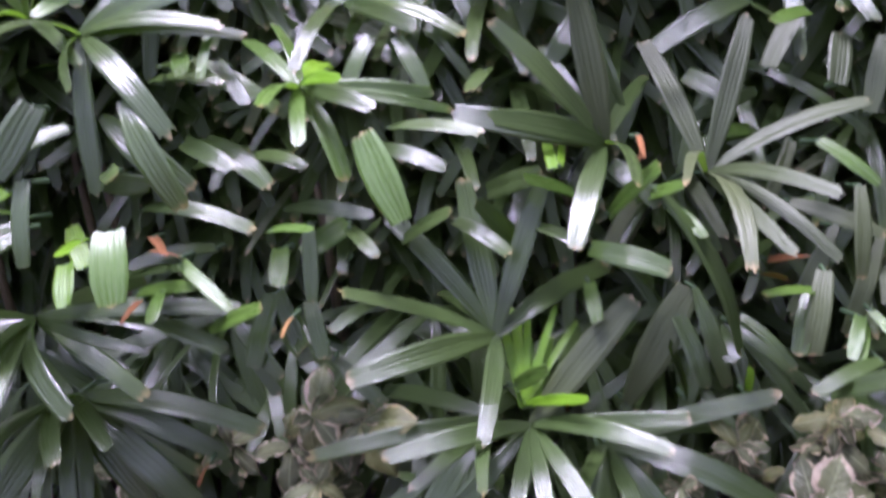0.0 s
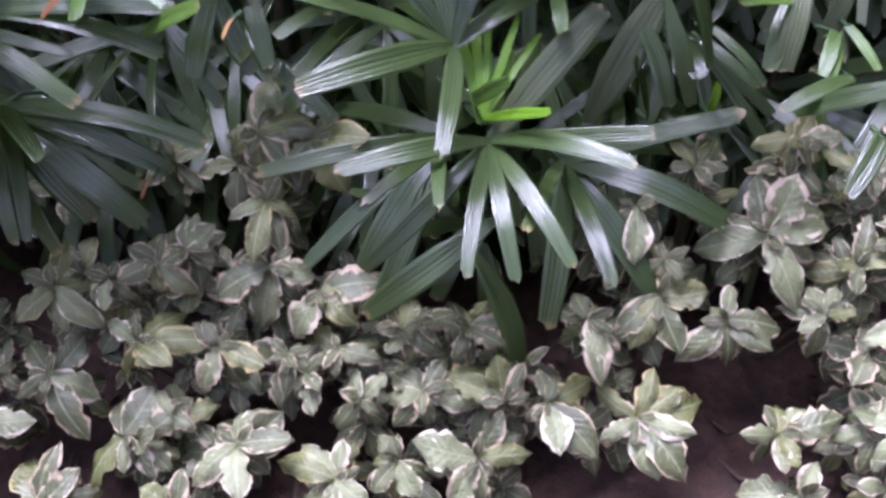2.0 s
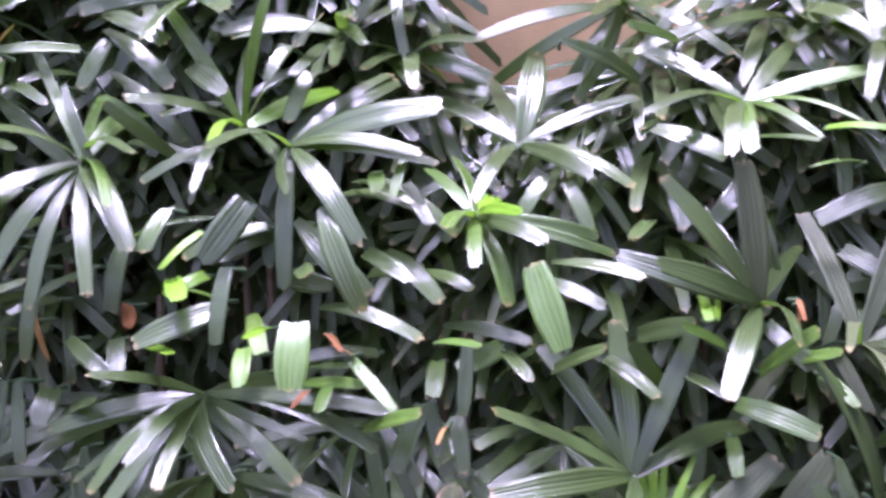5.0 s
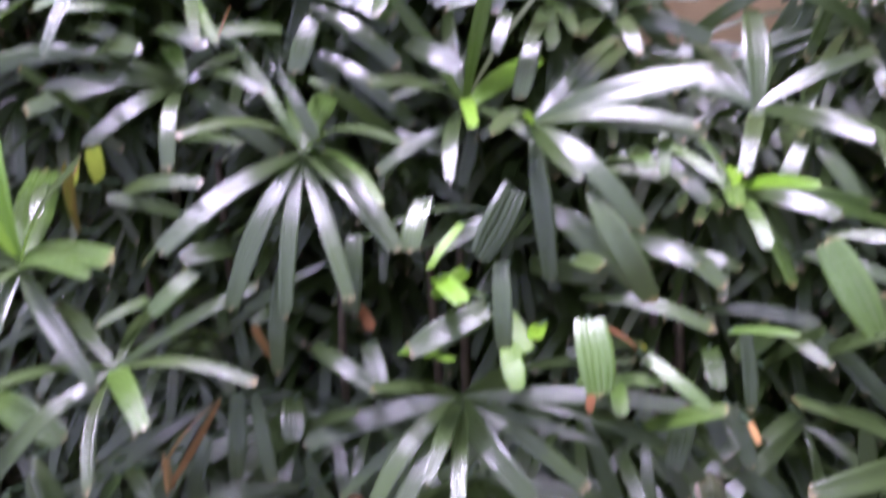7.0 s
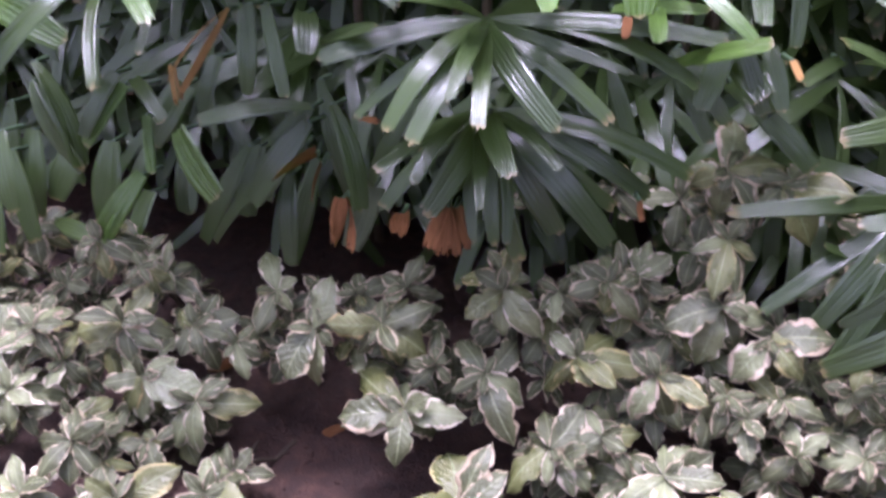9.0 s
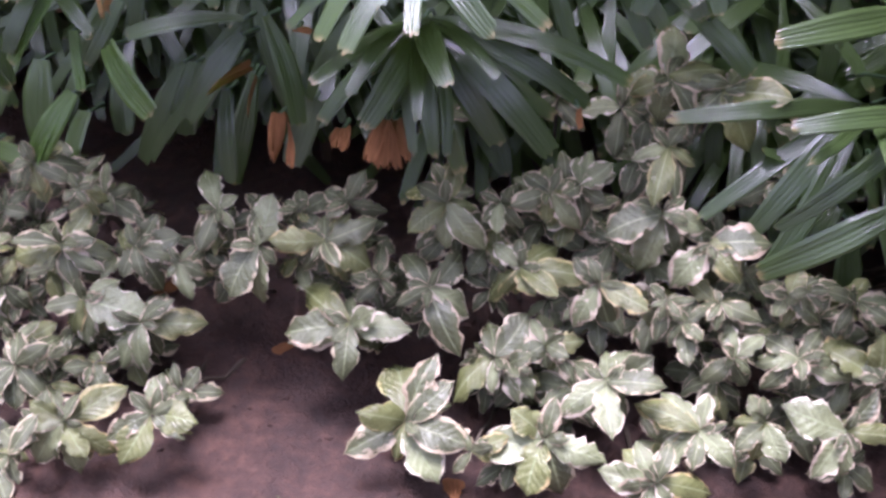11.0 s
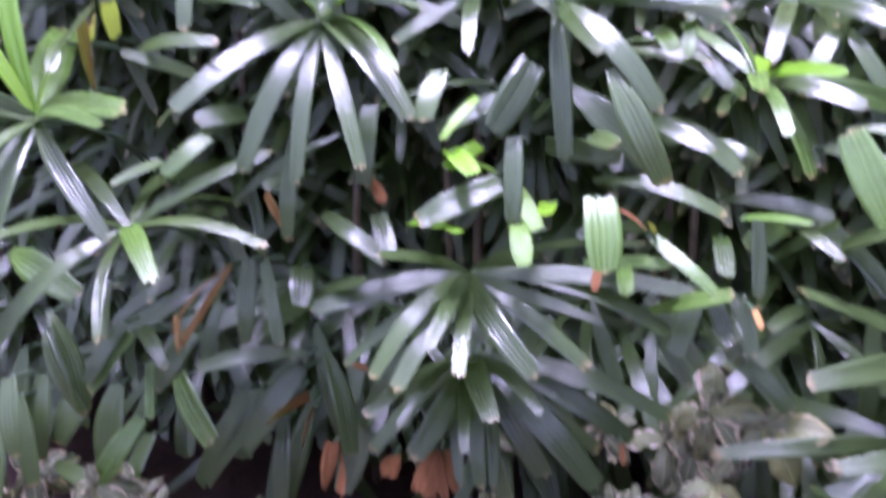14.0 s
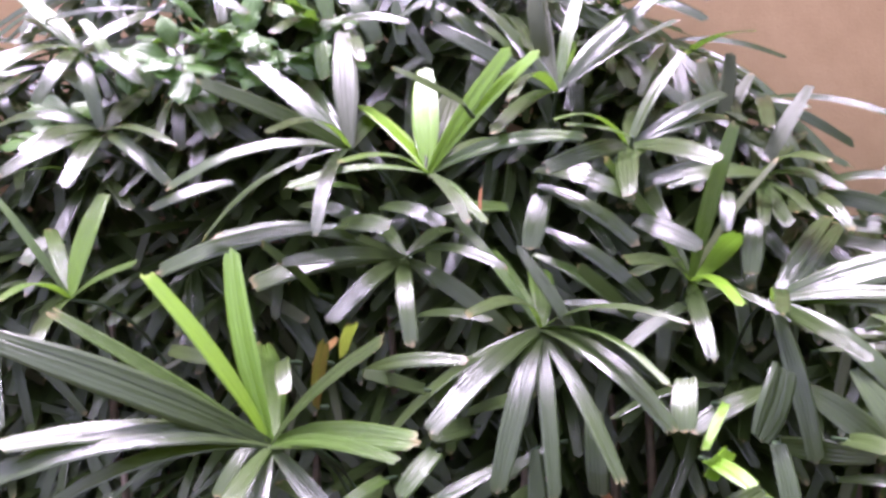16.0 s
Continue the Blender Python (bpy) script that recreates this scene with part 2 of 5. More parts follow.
def strap(tip, width, sag, roll=None, ragged=1.0):
    """One pleated strap of a fan leaf, from the fan's hub (the origin) to tip, arched, with a blunt toothed end."""
    tip = Vector(tip)
    length = tip.length
    along = tip.normalized()
    up = Vector((0, -0.62, 0.8))
    up = (up - along * up.dot(along))
    if up.length < 0.15:
        up = Vector((1, 0, 0)) - along * along.x
    up.normalize()
    roll = R.gauss(0, 0.28) if roll is None else roll
    up = Matrix.Rotation(roll, 3, along) @ up
    mid = tip * 0.52 + up * sag * length * 2
    rows = 9
    verts, uv, faces = [], [], []
    teeth = [R.uniform(-0.03, 0.012) * ragged for _ in COLS]
    pleat = R.uniform(0.09, 0.15) * width
    twist = R.gauss(0, 0.12 if ragged < 2 else 0.6)
    blunt = R.uniform(0.52, 0.80) if ragged < 2 else R.uniform(0.45, 0.8)
    root = 0.34 if length > 0.15 else 0.34 + 0.5 * min(1.0, (0.15 - length) / 0.05)
    for i in range(rows):
        v = i / (rows - 1)
        for j, u in enumerate(COLS):
            s = v
            if i == rows - 1:
                s = v + teeth[j] - 0.05 * abs(u - 0.5)
            elif i == rows - 2:
                s = 0.93
            p = (2 * s * (1 - s)) * mid + s * s * tip
            d = (2 * (1 - 2 * s) * mid + 2 * s * tip).normalized()
            side = d.cross(up).normalized()
            side = Matrix.Rotation(twist * s, 3, d) @ side
            nor = side.cross(d)
            w = min(width, 0.7 * length) * (root + (1 - root) * min(1.0, s / 0.38) ** 0.8) * (1.0 if s < 0.6 else 1.0 - (1 - blunt) * ((s - 0.6) / 0.4) ** 1.5)
            fold = 0.16 * abs(u - 0.5) * w * (1.4 - s)
            ridge = pleat * (1 if j % 2 else 0) * (0.5 + 0.5 * math.sin(math.pi * min(1, s + 0.1)))
            verts.append(p + side * (u - 0.5) * w + nor * (fold + ridge))
            uv.append((u, min(1.0, max(0.0, s))))
    m = len(COLS)
    for i in range(rows - 1):
        for j in range(m - 1):
            faces.append((i * m + j, i * m + j + 1, (i + 1) * m + j + 1, (i + 1) * m + j))
    return verts, faces, uv


def leaflet(frond, tip, width, sag, mat):
    withered = mat in (DEAD, TAN)
    verts, faces, uv = strap(tip, width, sag, R.gauss(0, 0.7) if withered else None, 5.0 if withered else 1.0)
    return under(mesh_object("leaflet", verts, faces, mat, uv), frond)


def frond(palm, hub, leaves, mat=None, width=0.021, sag=0.10):
    """A fan leaf of a palm: the stalk is the part, each strap a piece under it. leaves: heading, rise (degrees), length (cm)."""
    mat = mat or PALM
    hub = Vector(hub)
    foot = Vector((R.uniform(-0.05, 0.05), 0.24, -0.14)) if len(leaves) > 1 else Vector((R.uniform(-0.01, 0.01), 0.045, -0.012))
    bend = foot * 0.5 + Vector((0, 0.02, 0.05)) * (len(leaves) > 1)
    pts = [(1 - k) ** 2 * Vector((0, 0, 0)) + 2 * k * (1 - k) * bend + k * k * foot for k in (1, 0.75, 0.5, 0.25, 0)]
    f = tube("frond", pts, (0.0036, 0.003, 0.0026, 0.0024, 0.003), STALK, 6)
    f.parent = palm
    f.location = hub - palm.location
    for leaf in leaves:
        head, rise, cm = leaf[:3]
        kind = leaf[3] if len(leaf) > 3 else mat
        w = (leaf[4] / 100 if len(leaf) > 4 else width) * R.uniform(0.94, 1.06)
        h, e, l = radians(head), radians(rise), cm / 100
        leaflet(f, (l * math.sin(h) * math.cos(e), -l * math.cos(h) * math.cos(e), l * math.sin(e)), w, sag * R.uniform(0.6, 1.4) * min(1.0, l / 0.18) * (1.0 if rise < 15 else 0.45), kind)
    return f


PALM_LABEL = "dense dark green lady palm with glossy fan leaves"


def palm(x, y, label=PALM_LABEL, canes=3):
    p = tagged(new("lady_palm"), label, "palm", "palms of the hedge")
    p.location = (x, y, 0)
    for k in range(canes):
        a, b = R.uniform(-0.12, 0.12), R.uniform(0.08, 0.26)
        h = R.uniform(0.6, 0.92)
        pts = [(a + 0.02 * math.sin(3 * s + k), b + 0.015 * math.cos(4 * s), s * h) for s in (0, 0.2, 0.4, 0.6, 0.8, 1.0)]
        tube("cane", pts, (0.011, 0.010, 0.010, 0.009, 0.008, 0.006), CANE, 8).parent = p
    return p


def leafmesh(k):
    """One leaf of unit length along +y: widest past its middle, drawn out to a point, cupped or rolled, with a torn wavy margin."""
    r = random.Random(40 + k)
    cols = (-1.0, -0.68, -0.34, 0.0, 0.34, 0.68, 1.0)
    rows = 12
    verts, uv, faces = [], [], []
    wide = r.uniform(0.23, 0.31)
    droop, cup = r.uniform(0.08, 0.50), r.uniform(-0.25, 0.55)
    curl, bend, swing = r.uniform(0.0, 0.22), r.uniform(-0.10, 0.10), r.uniform(-0.12, 0.12)
    beat, start = r.uniform(9, 15), r.uniform(0, 6)
    torn = [[r.uniform(0.62, 0.84) if r.random() < 0.2 else r.uniform(0.93, 1.04) for _ in range(rows)] for _ in range(2)]
    for i in range(rows):
        v = i / (rows - 1)
        w = wide * (0.10 + 0.90 * math.sin(math.pi * v ** 1.22) ** 0.72) if v < 0.86 else wide * (0.66 * ((1 - v) / 0.14) ** 0.8 + 0.03)
        for u in cols:
            half = w * (torn[u > 0][i] if abs(u) == 1.0 else 1.0)
            wave = 0.040 * math.sin(v * beat + start + (1.5 if u > 0 else 0.0)) * u * u
            verts.append((u * half + swing * v * v + bend * v * (1 - v), v - 0.05 * abs(u) * v, 0.12 * v - droop * v * v + 0.8 * cup * abs(u) * w - curl * v ** 4 - 0.25 * w * max(0.0, abs(u) - 0.6) + wave))
            uv.append((0.5 + 0.5 * u, v))
    m = len(cols)
    for i in range(rows - 1):
        for j in range(m - 1):
            faces.append((i * m + j, i * m + j + 1, (i + 1) * m + j + 1, (i + 1) * m + j))
    return verts, faces, uv


LEAVES = {}


def leaf_data(k, mat):
    if (k, mat.name) not in LEAVES:
        ob = mesh_object("leaf", *leafmesh(k)[:2], mat, leafmesh(k)[2])
        LEAVES[(k, mat.name)] = ob.data
        bpy.data.objects.remove(ob)
    return LEAVES[(k, mat.name)]


def twig(shrub, at):
    """The woody end that bears a whorl, coming up out of the shrub."""
    at = Vector(at)
    way = Vector((shrub.location.x - at.x, shrub.location.y + 0.06 - at.y, 0)) * 0.45
    root = Vector((way.x + R.uniform(-0.03, 0.03), max(0.0, way.y) + 0.75 * at.z, -at.z))
    pts = [root, root * 0.66 + Vector((0, 0, -0.02)), root * 0.33 + Vector((0, 0.01, -0.01)), Vector((0, 0, 0))]
    t = tube("twig", pts, (0.0040, 0.0030, 0.0025, 0.0022), TWIG, 5)
    t.parent = shrub
    t.location = at - shrub.location
    return t


def shrub_leaf(t, base, angle, rise, size, lift, mat):
    m = base @ Matrix.Rotation(angle - math.pi / 2, 3, "Z") @ Matrix.Rotation(rise, 3, "X") @ Matrix.Rotation(R.gauss(0, 0.22), 3, "Y")
    leaf = new("leaf", leaf_data(R.randrange(18), mat))
    leaf.parent = t
    leaf.matrix_basis = Matrix.LocRotScale(base @ Vector((0, 0, lift)), m.to_quaternion(), (size * R.uniform(0.85, 1.15), size, size))


def rosette(shrub, at, size=0.07, count=7, mat=None):
    """A whorl of leaves set round by the golden angle."""
    mat = mat or SHRUB
    t = twig(shrub, at)
    axis = Vector((R.gauss(0, 0.15), -0.45 + R.gauss(0, 0.15), 1)).normalized()
    base = axis.to_track_quat("Z", "Y").to_matrix()
    turn = R.uniform(0, 6.28)
    for k in range(count):
        young = k / max(1, count - 1)
        kind = R.choice((SHRUB, SHRUB_PALE, SHRUB_YELLOW)) if R.random() < 0.34 else mat
        shrub_leaf(t, base, turn + k * 2.399, radians(-12 + 52 * young ** 1.5 + R.gauss(0, 10)), size * R.uniform(0.78, 1.18) * (1.0 - 0.28 * young), -0.012 * (1 - young), kind)
    return t


FACE = Matrix(((1, 0, 0), (0, 0.743, -0.669), (0, 0.669, 0.743)))


def whorl(shrub, at, leaves, mat=None, low=2):
    """A whorl with given leaves: bearing in its own plane (degrees), length (cm). Smaller whorls sit lower down."""
    mat = mat or SHRUB
    t = twig(shrub, at)
    for leaf in leaves:
        shrub_leaf(t, FACE, radians(leaf[0]), radians(R.gauss(2, 17)), min(leaf[1], 10.0) / 100 * 0.98, R.uniform(-0.006, 0.012), leaf[2] if len(leaf) > 2 else (R.choice((SHRUB_YELLOW, SHRUB_PALE)) if R.random() < 0.2 else mat))
    for k in range(2):
        shrub_leaf(t, FACE, R.uniform(0, 6.28), radians(R.uniform(25, 55)), R.uniform(0.025, 0.04), 0.006, mat)
    for k in range(4):
        shrub_leaf(t, FACE, R.uniform(0, 6.28), radians(R.uniform(-35, 10)), R.uniform(0.035, 0.06), R.uniform(-0.03, -0.01), R.choice((SHRUB, SHRUB, SHRUB_YELLOW)))
    for k in range(low):
        x, y, z = at[0] + R.gauss(0, 0.03), at[1] + R.uniform(0.01, 0.08), at[2] - R.uniform(0.03, 0.10)
        if z > 0.03 and not (-0.76 < x < -0.54 and y < 0.98) and not (0.36 < x < 0.58 and y < 1.12):
            rosette(shrub, (x, y, z), R.uniform(0.05, 0.068), 7)
    return t


def bunch(shrub, at, size=0.07, count=7, mat=None, low=2):
    """A rosette with smaller, lower ones hidden beneath it on the same shrub."""
    rosette(shrub, at, size * 1.1, count, mat)
    for k in range(low):
        x, y, z = at[0] + R.gauss(0, 0.03), at[1] + R.uniform(0.0, 0.06), at[2] - R.uniform(0.03, 0.08)
        if z > 0.035:
            rosette(shrub, (x, y, z), size * R.uniform(0.75, 1.0), 6)


SHRUB_LABEL = "low variegated shrub with grey-green leaves edged in cream"


def shrub(x, y, label=SHRUB_LABEL):
    s = tagged(new("variegated_shrub"), label, "shrub", "shrubs along the bed")
    s.location = (x, y, 0)
    return s


# ---- setting ----
def lump(x, y):
    v = Vector((x * 2.2, y * 2.2, 0.3))
    near = max(0.0, 1 - max(abs(x + 0.4) - 1.6, abs(y - 1.0) - 0.9, 0.0) / 0.8)
    return near * (0.016 * noise.noise(v) + 0.008 * noise.noise(v * 5) + 0.004 * noise.noise(v * 17) + 0.002 * noise.noise(v * 45))


def ground():
    xs = [-400, -120, -40, -15, -6, -3.4] + [-2.6 + 0.02 * i for i in range(211)] + [2.6, 6, 15, 40, 120, 400]
    ys = [-400, -120, -40, -15, -6, -2, -0.8, -0.2] + [0.2 + 0.02 * i for i in range(96)] + [2.4, 4, 15, 40, 120, 400]
    verts = [(x, y, lump(x, y)) for y in ys for x in xs]
    n = len(xs)
    faces = [(j * n + i, j * n + i + 1, (j + 1) * n + i + 1, (j + 1) * n + i) for j in range(len(ys) - 1) for i in range(n - 1)]
    return tagged(mesh_object("ground", verts, faces, SOIL), "damp reddish brown bare soil of a planted bed", "soil", kind="structure")


ground()
WALL_Y = 1.95


def wall(name, x, y, wide, deep, high, label, mat):
    """A plastered wall whose foot goes a little into the soil."""
    bm = bmesh.new()
    bmesh.ops.create_cube(bm, size=1, matrix=Matrix.LocRotScale((x, y, high / 2 - 0.05), None, (wide, deep, high)))
    bmesh.ops.bevel(bm, geom=bm.edges[:], offset=0.012, segments=2, affect="EDGES")
    me = bpy.data.meshes.new(name)
    bm.to_mesh(me)
    bm.free()
    me.materials.append(mat)
    tagged(new(name, me), label, "wall", kind="structure")


wall("wall_back", -1.82, WALL_Y + 0.1, 6.56, 0.2, 3.4, "beige painted garden wall behind the palms", WALL)
# Front and left walls are added out of view to block low sky.
wall("unseen_wall_front", -1.82, -3.6, 6.56, 0.2, 3.0, "unseen pale wall, added behind the view to cut low sky light", UNSEEN_PALE)
wall("unseen_wall_left", -5.0, -0.77, 0.2, 5.45, 3.0, "unseen pale side wall, added to cut low sky light", UNSEEN_PALE)
# Added out of view, close by, to shade the right end of the hedge.
wall("unseen_wall_right", 1.36, -0.77, 0.2, 5.45, 3.0, "unseen dark grey side wall, added to shade the right end", UNSEEN_DARK)

# ---- palms of the hedge ----
PALMS = [palm(x, 1.42 + 0.05 * math.sin(5 * x)) for x in (-1.95, -1.5, -1.08, -0.68, -0.28, 0.12, 0.52, 0.95)]

frond(PALMS[1], (-1.413, 1.160, 0.978), [(-174, 51, 19.0, LIME, 3.0), (-138, 28, 19.0, YOUNG, 2.4), (60, 20, 19.0, YOUNG, 1.6), (7, 7, 19.0, YOUNG, 2.1), (-95, 50, 19.0, YOUNG, 1.4), (17, -15, 19.0, PALM, 2.4)])
frond(PALMS[1], (-1.524, 1.380, 1.353), [(45, -47, 18.0, PALM, 2.7), (-10, -17, 18.0, PALM, 2.8), (-110, 35, 18.0, YOUNG, 3.8), (158, 29, 18.0, PALM, 2.7), (-117, 22, 18.0, PALM, 2.5), (63, -21, 18.0, PALM, 2.5), (6, -34, 18.0, PALM, 2.6)])
frond(PALMS[1], (-1.456, 1.330, 1.218), [(-19, -20, 20.0, PALM, 2.6), (13, -25, 20.0, PALM, 2.6), (-3, -10, 20.0, PALM, 2.3), (-174, 24, 20.0, PALM, 2.9), (60, -24, 20.0, PALM, 2.4), (-93, 2, 20.0, PALM, 2.8), (60, -7, 20.0, PALM, 2.1)])
frond(PALMS[1], (-1.357, 1.420, 1.290), [(143, 27, 17.0, PALM, 3.1), (-110, 19, 17.0, PALM, 3.0), (43, -29, 17.0, PALM, 3.7), (9, -31, 17.0, PALM, 2.5), (163, 40, 17.0, PALM, 2.7), (-142, 40, 17.0, PALM, 2.6)])
frond(PALMS[1], (-1.534, 1.300, 1.054), [(-8, -33, 7.2, PALM, 2.5)])
frond(PALMS[1], (-1.378, 1.420, 1.417), [(-82, -4, 22.2, PALM, 1.9)])
frond(PALMS[1], (-1.387, 1.420, 1.460), [(-80, 2, 17.9, PALM, 2.1)])
frond(PALMS[1], (-1.326, 1.400, 1.446), [(73, -24, 11.3, PALM, 1.7)])
frond(PALMS[1], (-1.504, 1.360, 1.398), [(68, -47, 11.9, YOUNG, 2.1)])
frond(PALMS[1], (-1.446, 1.360, 1.338), [(69, -33, 9.9, YOUNG, 2.7)])
frond(PALMS[1], (-1.367, 1.500, 1.495), [(-59, -50, 9.1, PALM, 2.8)])
frond(PALMS[1], (-1.361, 1.550, 1.514), [(-23, -25, 17.0, PALM, 2.7), (-3, -39, 17.0, PALM, 2.7), (29, -43, 17.0, PALM, 2.7), (59, -27, 17.0, PALM, 2.8), (-122, 23, 17.0, PALM, 3.1), (-159, 37, 17.0, PALM, 3.3), (163, 24, 17.0, PALM, 3.2)])
frond(PALMS[1], (-1.329, 1.200, 0.233), [(26, -50, 10.4, PALM, 3.2)])
frond(PALMS[2], (-1.070, 1.036, 0.824), [(-57, 27, 34.3, PALM, 4.4), (-62, 36, 30.6, YOUNG, 1.9), (-94, 51, 27.0, LIME, 2.7), (-138, 59, 27.0, LIME, 3.2), (-155, 17, 27.0, YOUNG, 5.2), (55, 37, 27.0, PALM, 2.4), (56, 13, 27.0, YOUNG, 3.2), (50, 10, 27.0, YOUNG, 1.6), (-54, 7, 31.0, PALM, 3.8), (-53, 1, 31.1, PALM, 3.8), (-50, -9, 28.7, PALM, 2.6)])
frond(PALMS[2], (-1.070, 1.036, 0.824), [(52, -23, 24.0, PALM, 2.5), (10, -44, 24.0, PALM, 2.8), (-1, -54, 33.5, PALM, 3.4), (0, -19, 24.0, PALM, 2.4)])
frond(PALMS[2], (-1.032, 1.256, 1.189), [(-62, -13, 25.9, PALM, 2.5), (-62, -32, 24.2, PALM, 2.8), (-42, 20, 24.0, PALM, 2.6), (-113, 35, 24.0, PALM, 3.1), (-141, 31, 24.0, PALM, 2.7), (-160, 51, 24.0, OLIVE, 3.8), (-8, 3, 24.0, PALM, 2.0), (5, -27, 24.0, PALM, 2.1), (179, 20, 24.0, PALM, 2.7)])
frond(PALMS[2], (-0.915, 1.242, 1.154), [(-132, 31, 20.0, LIME, 4.6), (85, 56, 20.5, LIME, 2.7), (87, 47, 22.5, LIME, 3.1), (-166, 52, 20.0, LIME, 3.8), (-164, 30, 20.0, YOUNG, 3.8), (178, 37, 20.0, OLIVE, 4.5), (91, 13, 22.2, YOUNG, 2.3), (150, 13, 20.0, PALM, 3.3), (-58, -5, 20.0, YOUNG, 2.0), (-22, 4, 20.0, YOUNG, 1.4), (33, -17, 20.0, YOUNG, 1.5), (26, -17, 20.0, PALM, 1.7)])
frond(PALMS[2], (-0.964, 1.306, 1.029), [(16, -30, 20.0, PALM, 2.4), (72, -29, 20.0, PALM, 2.7), (-19, -20, 20.0, PALM, 2.4), (-66, -9, 22.8, PALM, 4.0), (-47, 1, 20.0, PALM, 2.5), (-66, 7, 27.6, PALM, 2.7), (-146, 12, 20.0, YOUNG, 2.7), (56, -0, 20.0, PALM, 2.2), (164, 6, 20.0, PALM, 2.4)])
frond(PALMS[2], (-1.120, 1.500, 1.387), [(151, 14, 20.0, PALM, 3.6), (-129, 27, 20.0, PALM, 3.2), (164, 31, 20.0, PALM, 3.0), (27, -20, 20.0, PALM, 2.6), (-13, -8, 20.0, PALM, 2.7), (-149, 32, 20.0, PALM, 2.7)])
frond(PALMS[2], (-1.031, 1.200, 1.084), [(55, 1, 10.5, PALM, 2.9)])
frond(PALMS[2], (-1.039, 1.120, 0.912), [(39, 29, 8.9, TAN, 2.0)])
frond(PALMS[2], (-1.001, 1.120, 0.921), [(26, 40, 8.7, TAN, 2.0)])
frond(PALMS[2], (-1.040, 1.120, 0.852), [(28, 56, 12.2, DEAD, 1.8)])
frond(PALMS[2], (-1.085, 1.120, 0.911), [(23, -24, 7.1, PALM, 2.2)])
frond(PALMS[2], (-0.921, 1.200, 0.962), [(61, 3, 12.4, PALM, 2.2)])
frond(PALMS[2], (-0.978, 1.120, 0.900), [(68, 12, 16.4, PALM, 2.1)])
frond(PALMS[2], (-0.897, 1.120, 0.881), [(-47, 20, 9.4, PALM, 2.0)])
frond(PALMS[2], (-1.134, 1.120, 0.794), [(-20, -38, 8.1, PALM, 2.5)])
frond(PALMS[2], (-0.949, 1.120, 0.760), [(-35, -14, 7.6, YOUNG, 2.4)])
frond(PALMS[2], (-0.882, 1.120, 0.801), [(-30, -30, 8.0, YOUNG, 2.6)])
frond(PALMS[2], (-1.285, 1.200, 0.902), [(58, 0, 11.4, PALM, 2.0)])
frond(PALMS[2], (-1.071, 1.220, 0.987), [(-44, 42, 11.3, PALM, 2.2)])
frond(PALMS[2], (-0.953, 1.030, 0.695), [(-32, -32, 22.4, PALM, 2.8), (19, -20, 20.0, PALM, 2.0), (38, 1, 20.0, YOUNG, 2.7), (83, 2, 20.0, PALM, 2.7), (120, 27, 20.9, PALM, 2.7), (-14, 14, 20.0, PALM, 2.0), (-128, 12, 20.0, PALM, 2.4), (161, -5, 20.0, PALM, 2.7), (-172, 8, 20.0, PALM, 2.3)])
frond(PALMS[2], (-1.184, 1.100, 0.611), [(67, -9, 15.7, YOUNG, 4.2)])
frond(PALMS[2], (-1.148, 1.100, 0.492), [(58, -39, 14.6, PALM, 3.3)])
frond(PALMS[2], (-1.220, 1.100, 0.403), [(34, -53, 12.0, PALM, 3.2)])
frond(PALMS[2], (-1.255, 1.100, 0.328), [(27, -58, 12.7, PALM, 2.8)])
frond(PALMS[2], (-1.003, 1.100, 0.369), [(-42, -51, 12.7, YOUNG, 3.6)])
frond(PALMS[2], (-0.936, 1.100, 0.450), [(52, -32, 11.5, YOUNG, 4.1)])
frond(PALMS[2], (-0.982, 1.100, 0.466), [(25, -39, 8.5, YOUNG, 1.5)])
frond(PALMS[2], (-0.992, 1.100, 0.518), [(50, -13, 9.5, PALM, 1.9)])
frond(PALMS[2], (-1.017, 1.100, 0.523), [(-25, -47, 9.7, PALM, 2.7)])
frond(PALMS[2], (-1.114, 1.100, 0.419), [(45, -15, 8.8, PALM, 2.5)])
frond(PALMS[2], (-0.975, 1.200, 0.659), [(60, 14, 12.5, PALM, 2.2)])
frond(PALMS[2], (-1.200, 1.150, 0.221), [(67, 8, 15.3, PALM, 2.7)])
frond(PALMS[2], (-1.248, 1.150, 0.341), [(40, -58, 14.6, PALM, 2.9)])
frond(PALMS[2], (-0.990, 1.280, 1.106), [(59, -10, 12.0, PALM, 2.6)])
frond(PALMS[2], (-1.034, 1.220, 1.081), [(-77, -14, 26.5, PALM, 3.5)])
frond(PALMS[2], (-1.229, 1.300, 1.140), [(-60, -18, 12.7, PALM, 2.8)])
frond(PALMS[2], (-1.024, 1.280, 1.131), [(-52, 1, 9.7, YOUNG, 2.3)])
frond(PALMS[2], (-1.121, 1.300, 1.106), [(65, -12, 14.4, PALM, 2.7)])
frond(PALMS[2], (-1.189, 1.400, 1.483), [(59, -56, 10.4, YOUNG, 3.6)])
frond(PALMS[2], (-1.131, 1.420, 1.475), [(43, -64, 9.5, YOUNG, 2.7)])
frond(PALMS[2], (-1.011, 1.450, 1.396), [(105, 30, 13.7, PALM, 2.3)])
frond(PALMS[2], (-1.095, 1.420, 1.394), [(76, -5, 12.6, PALM, 2.1)])
frond(PALMS[2], (-1.002, 1.450, 1.359), [(-151, 66, 8.4, PALM, 2.1)])
frond(PALMS[2], (-1.106, 1.360, 1.351), [(28, -59, 6.6, YOUNG, 2.5)])
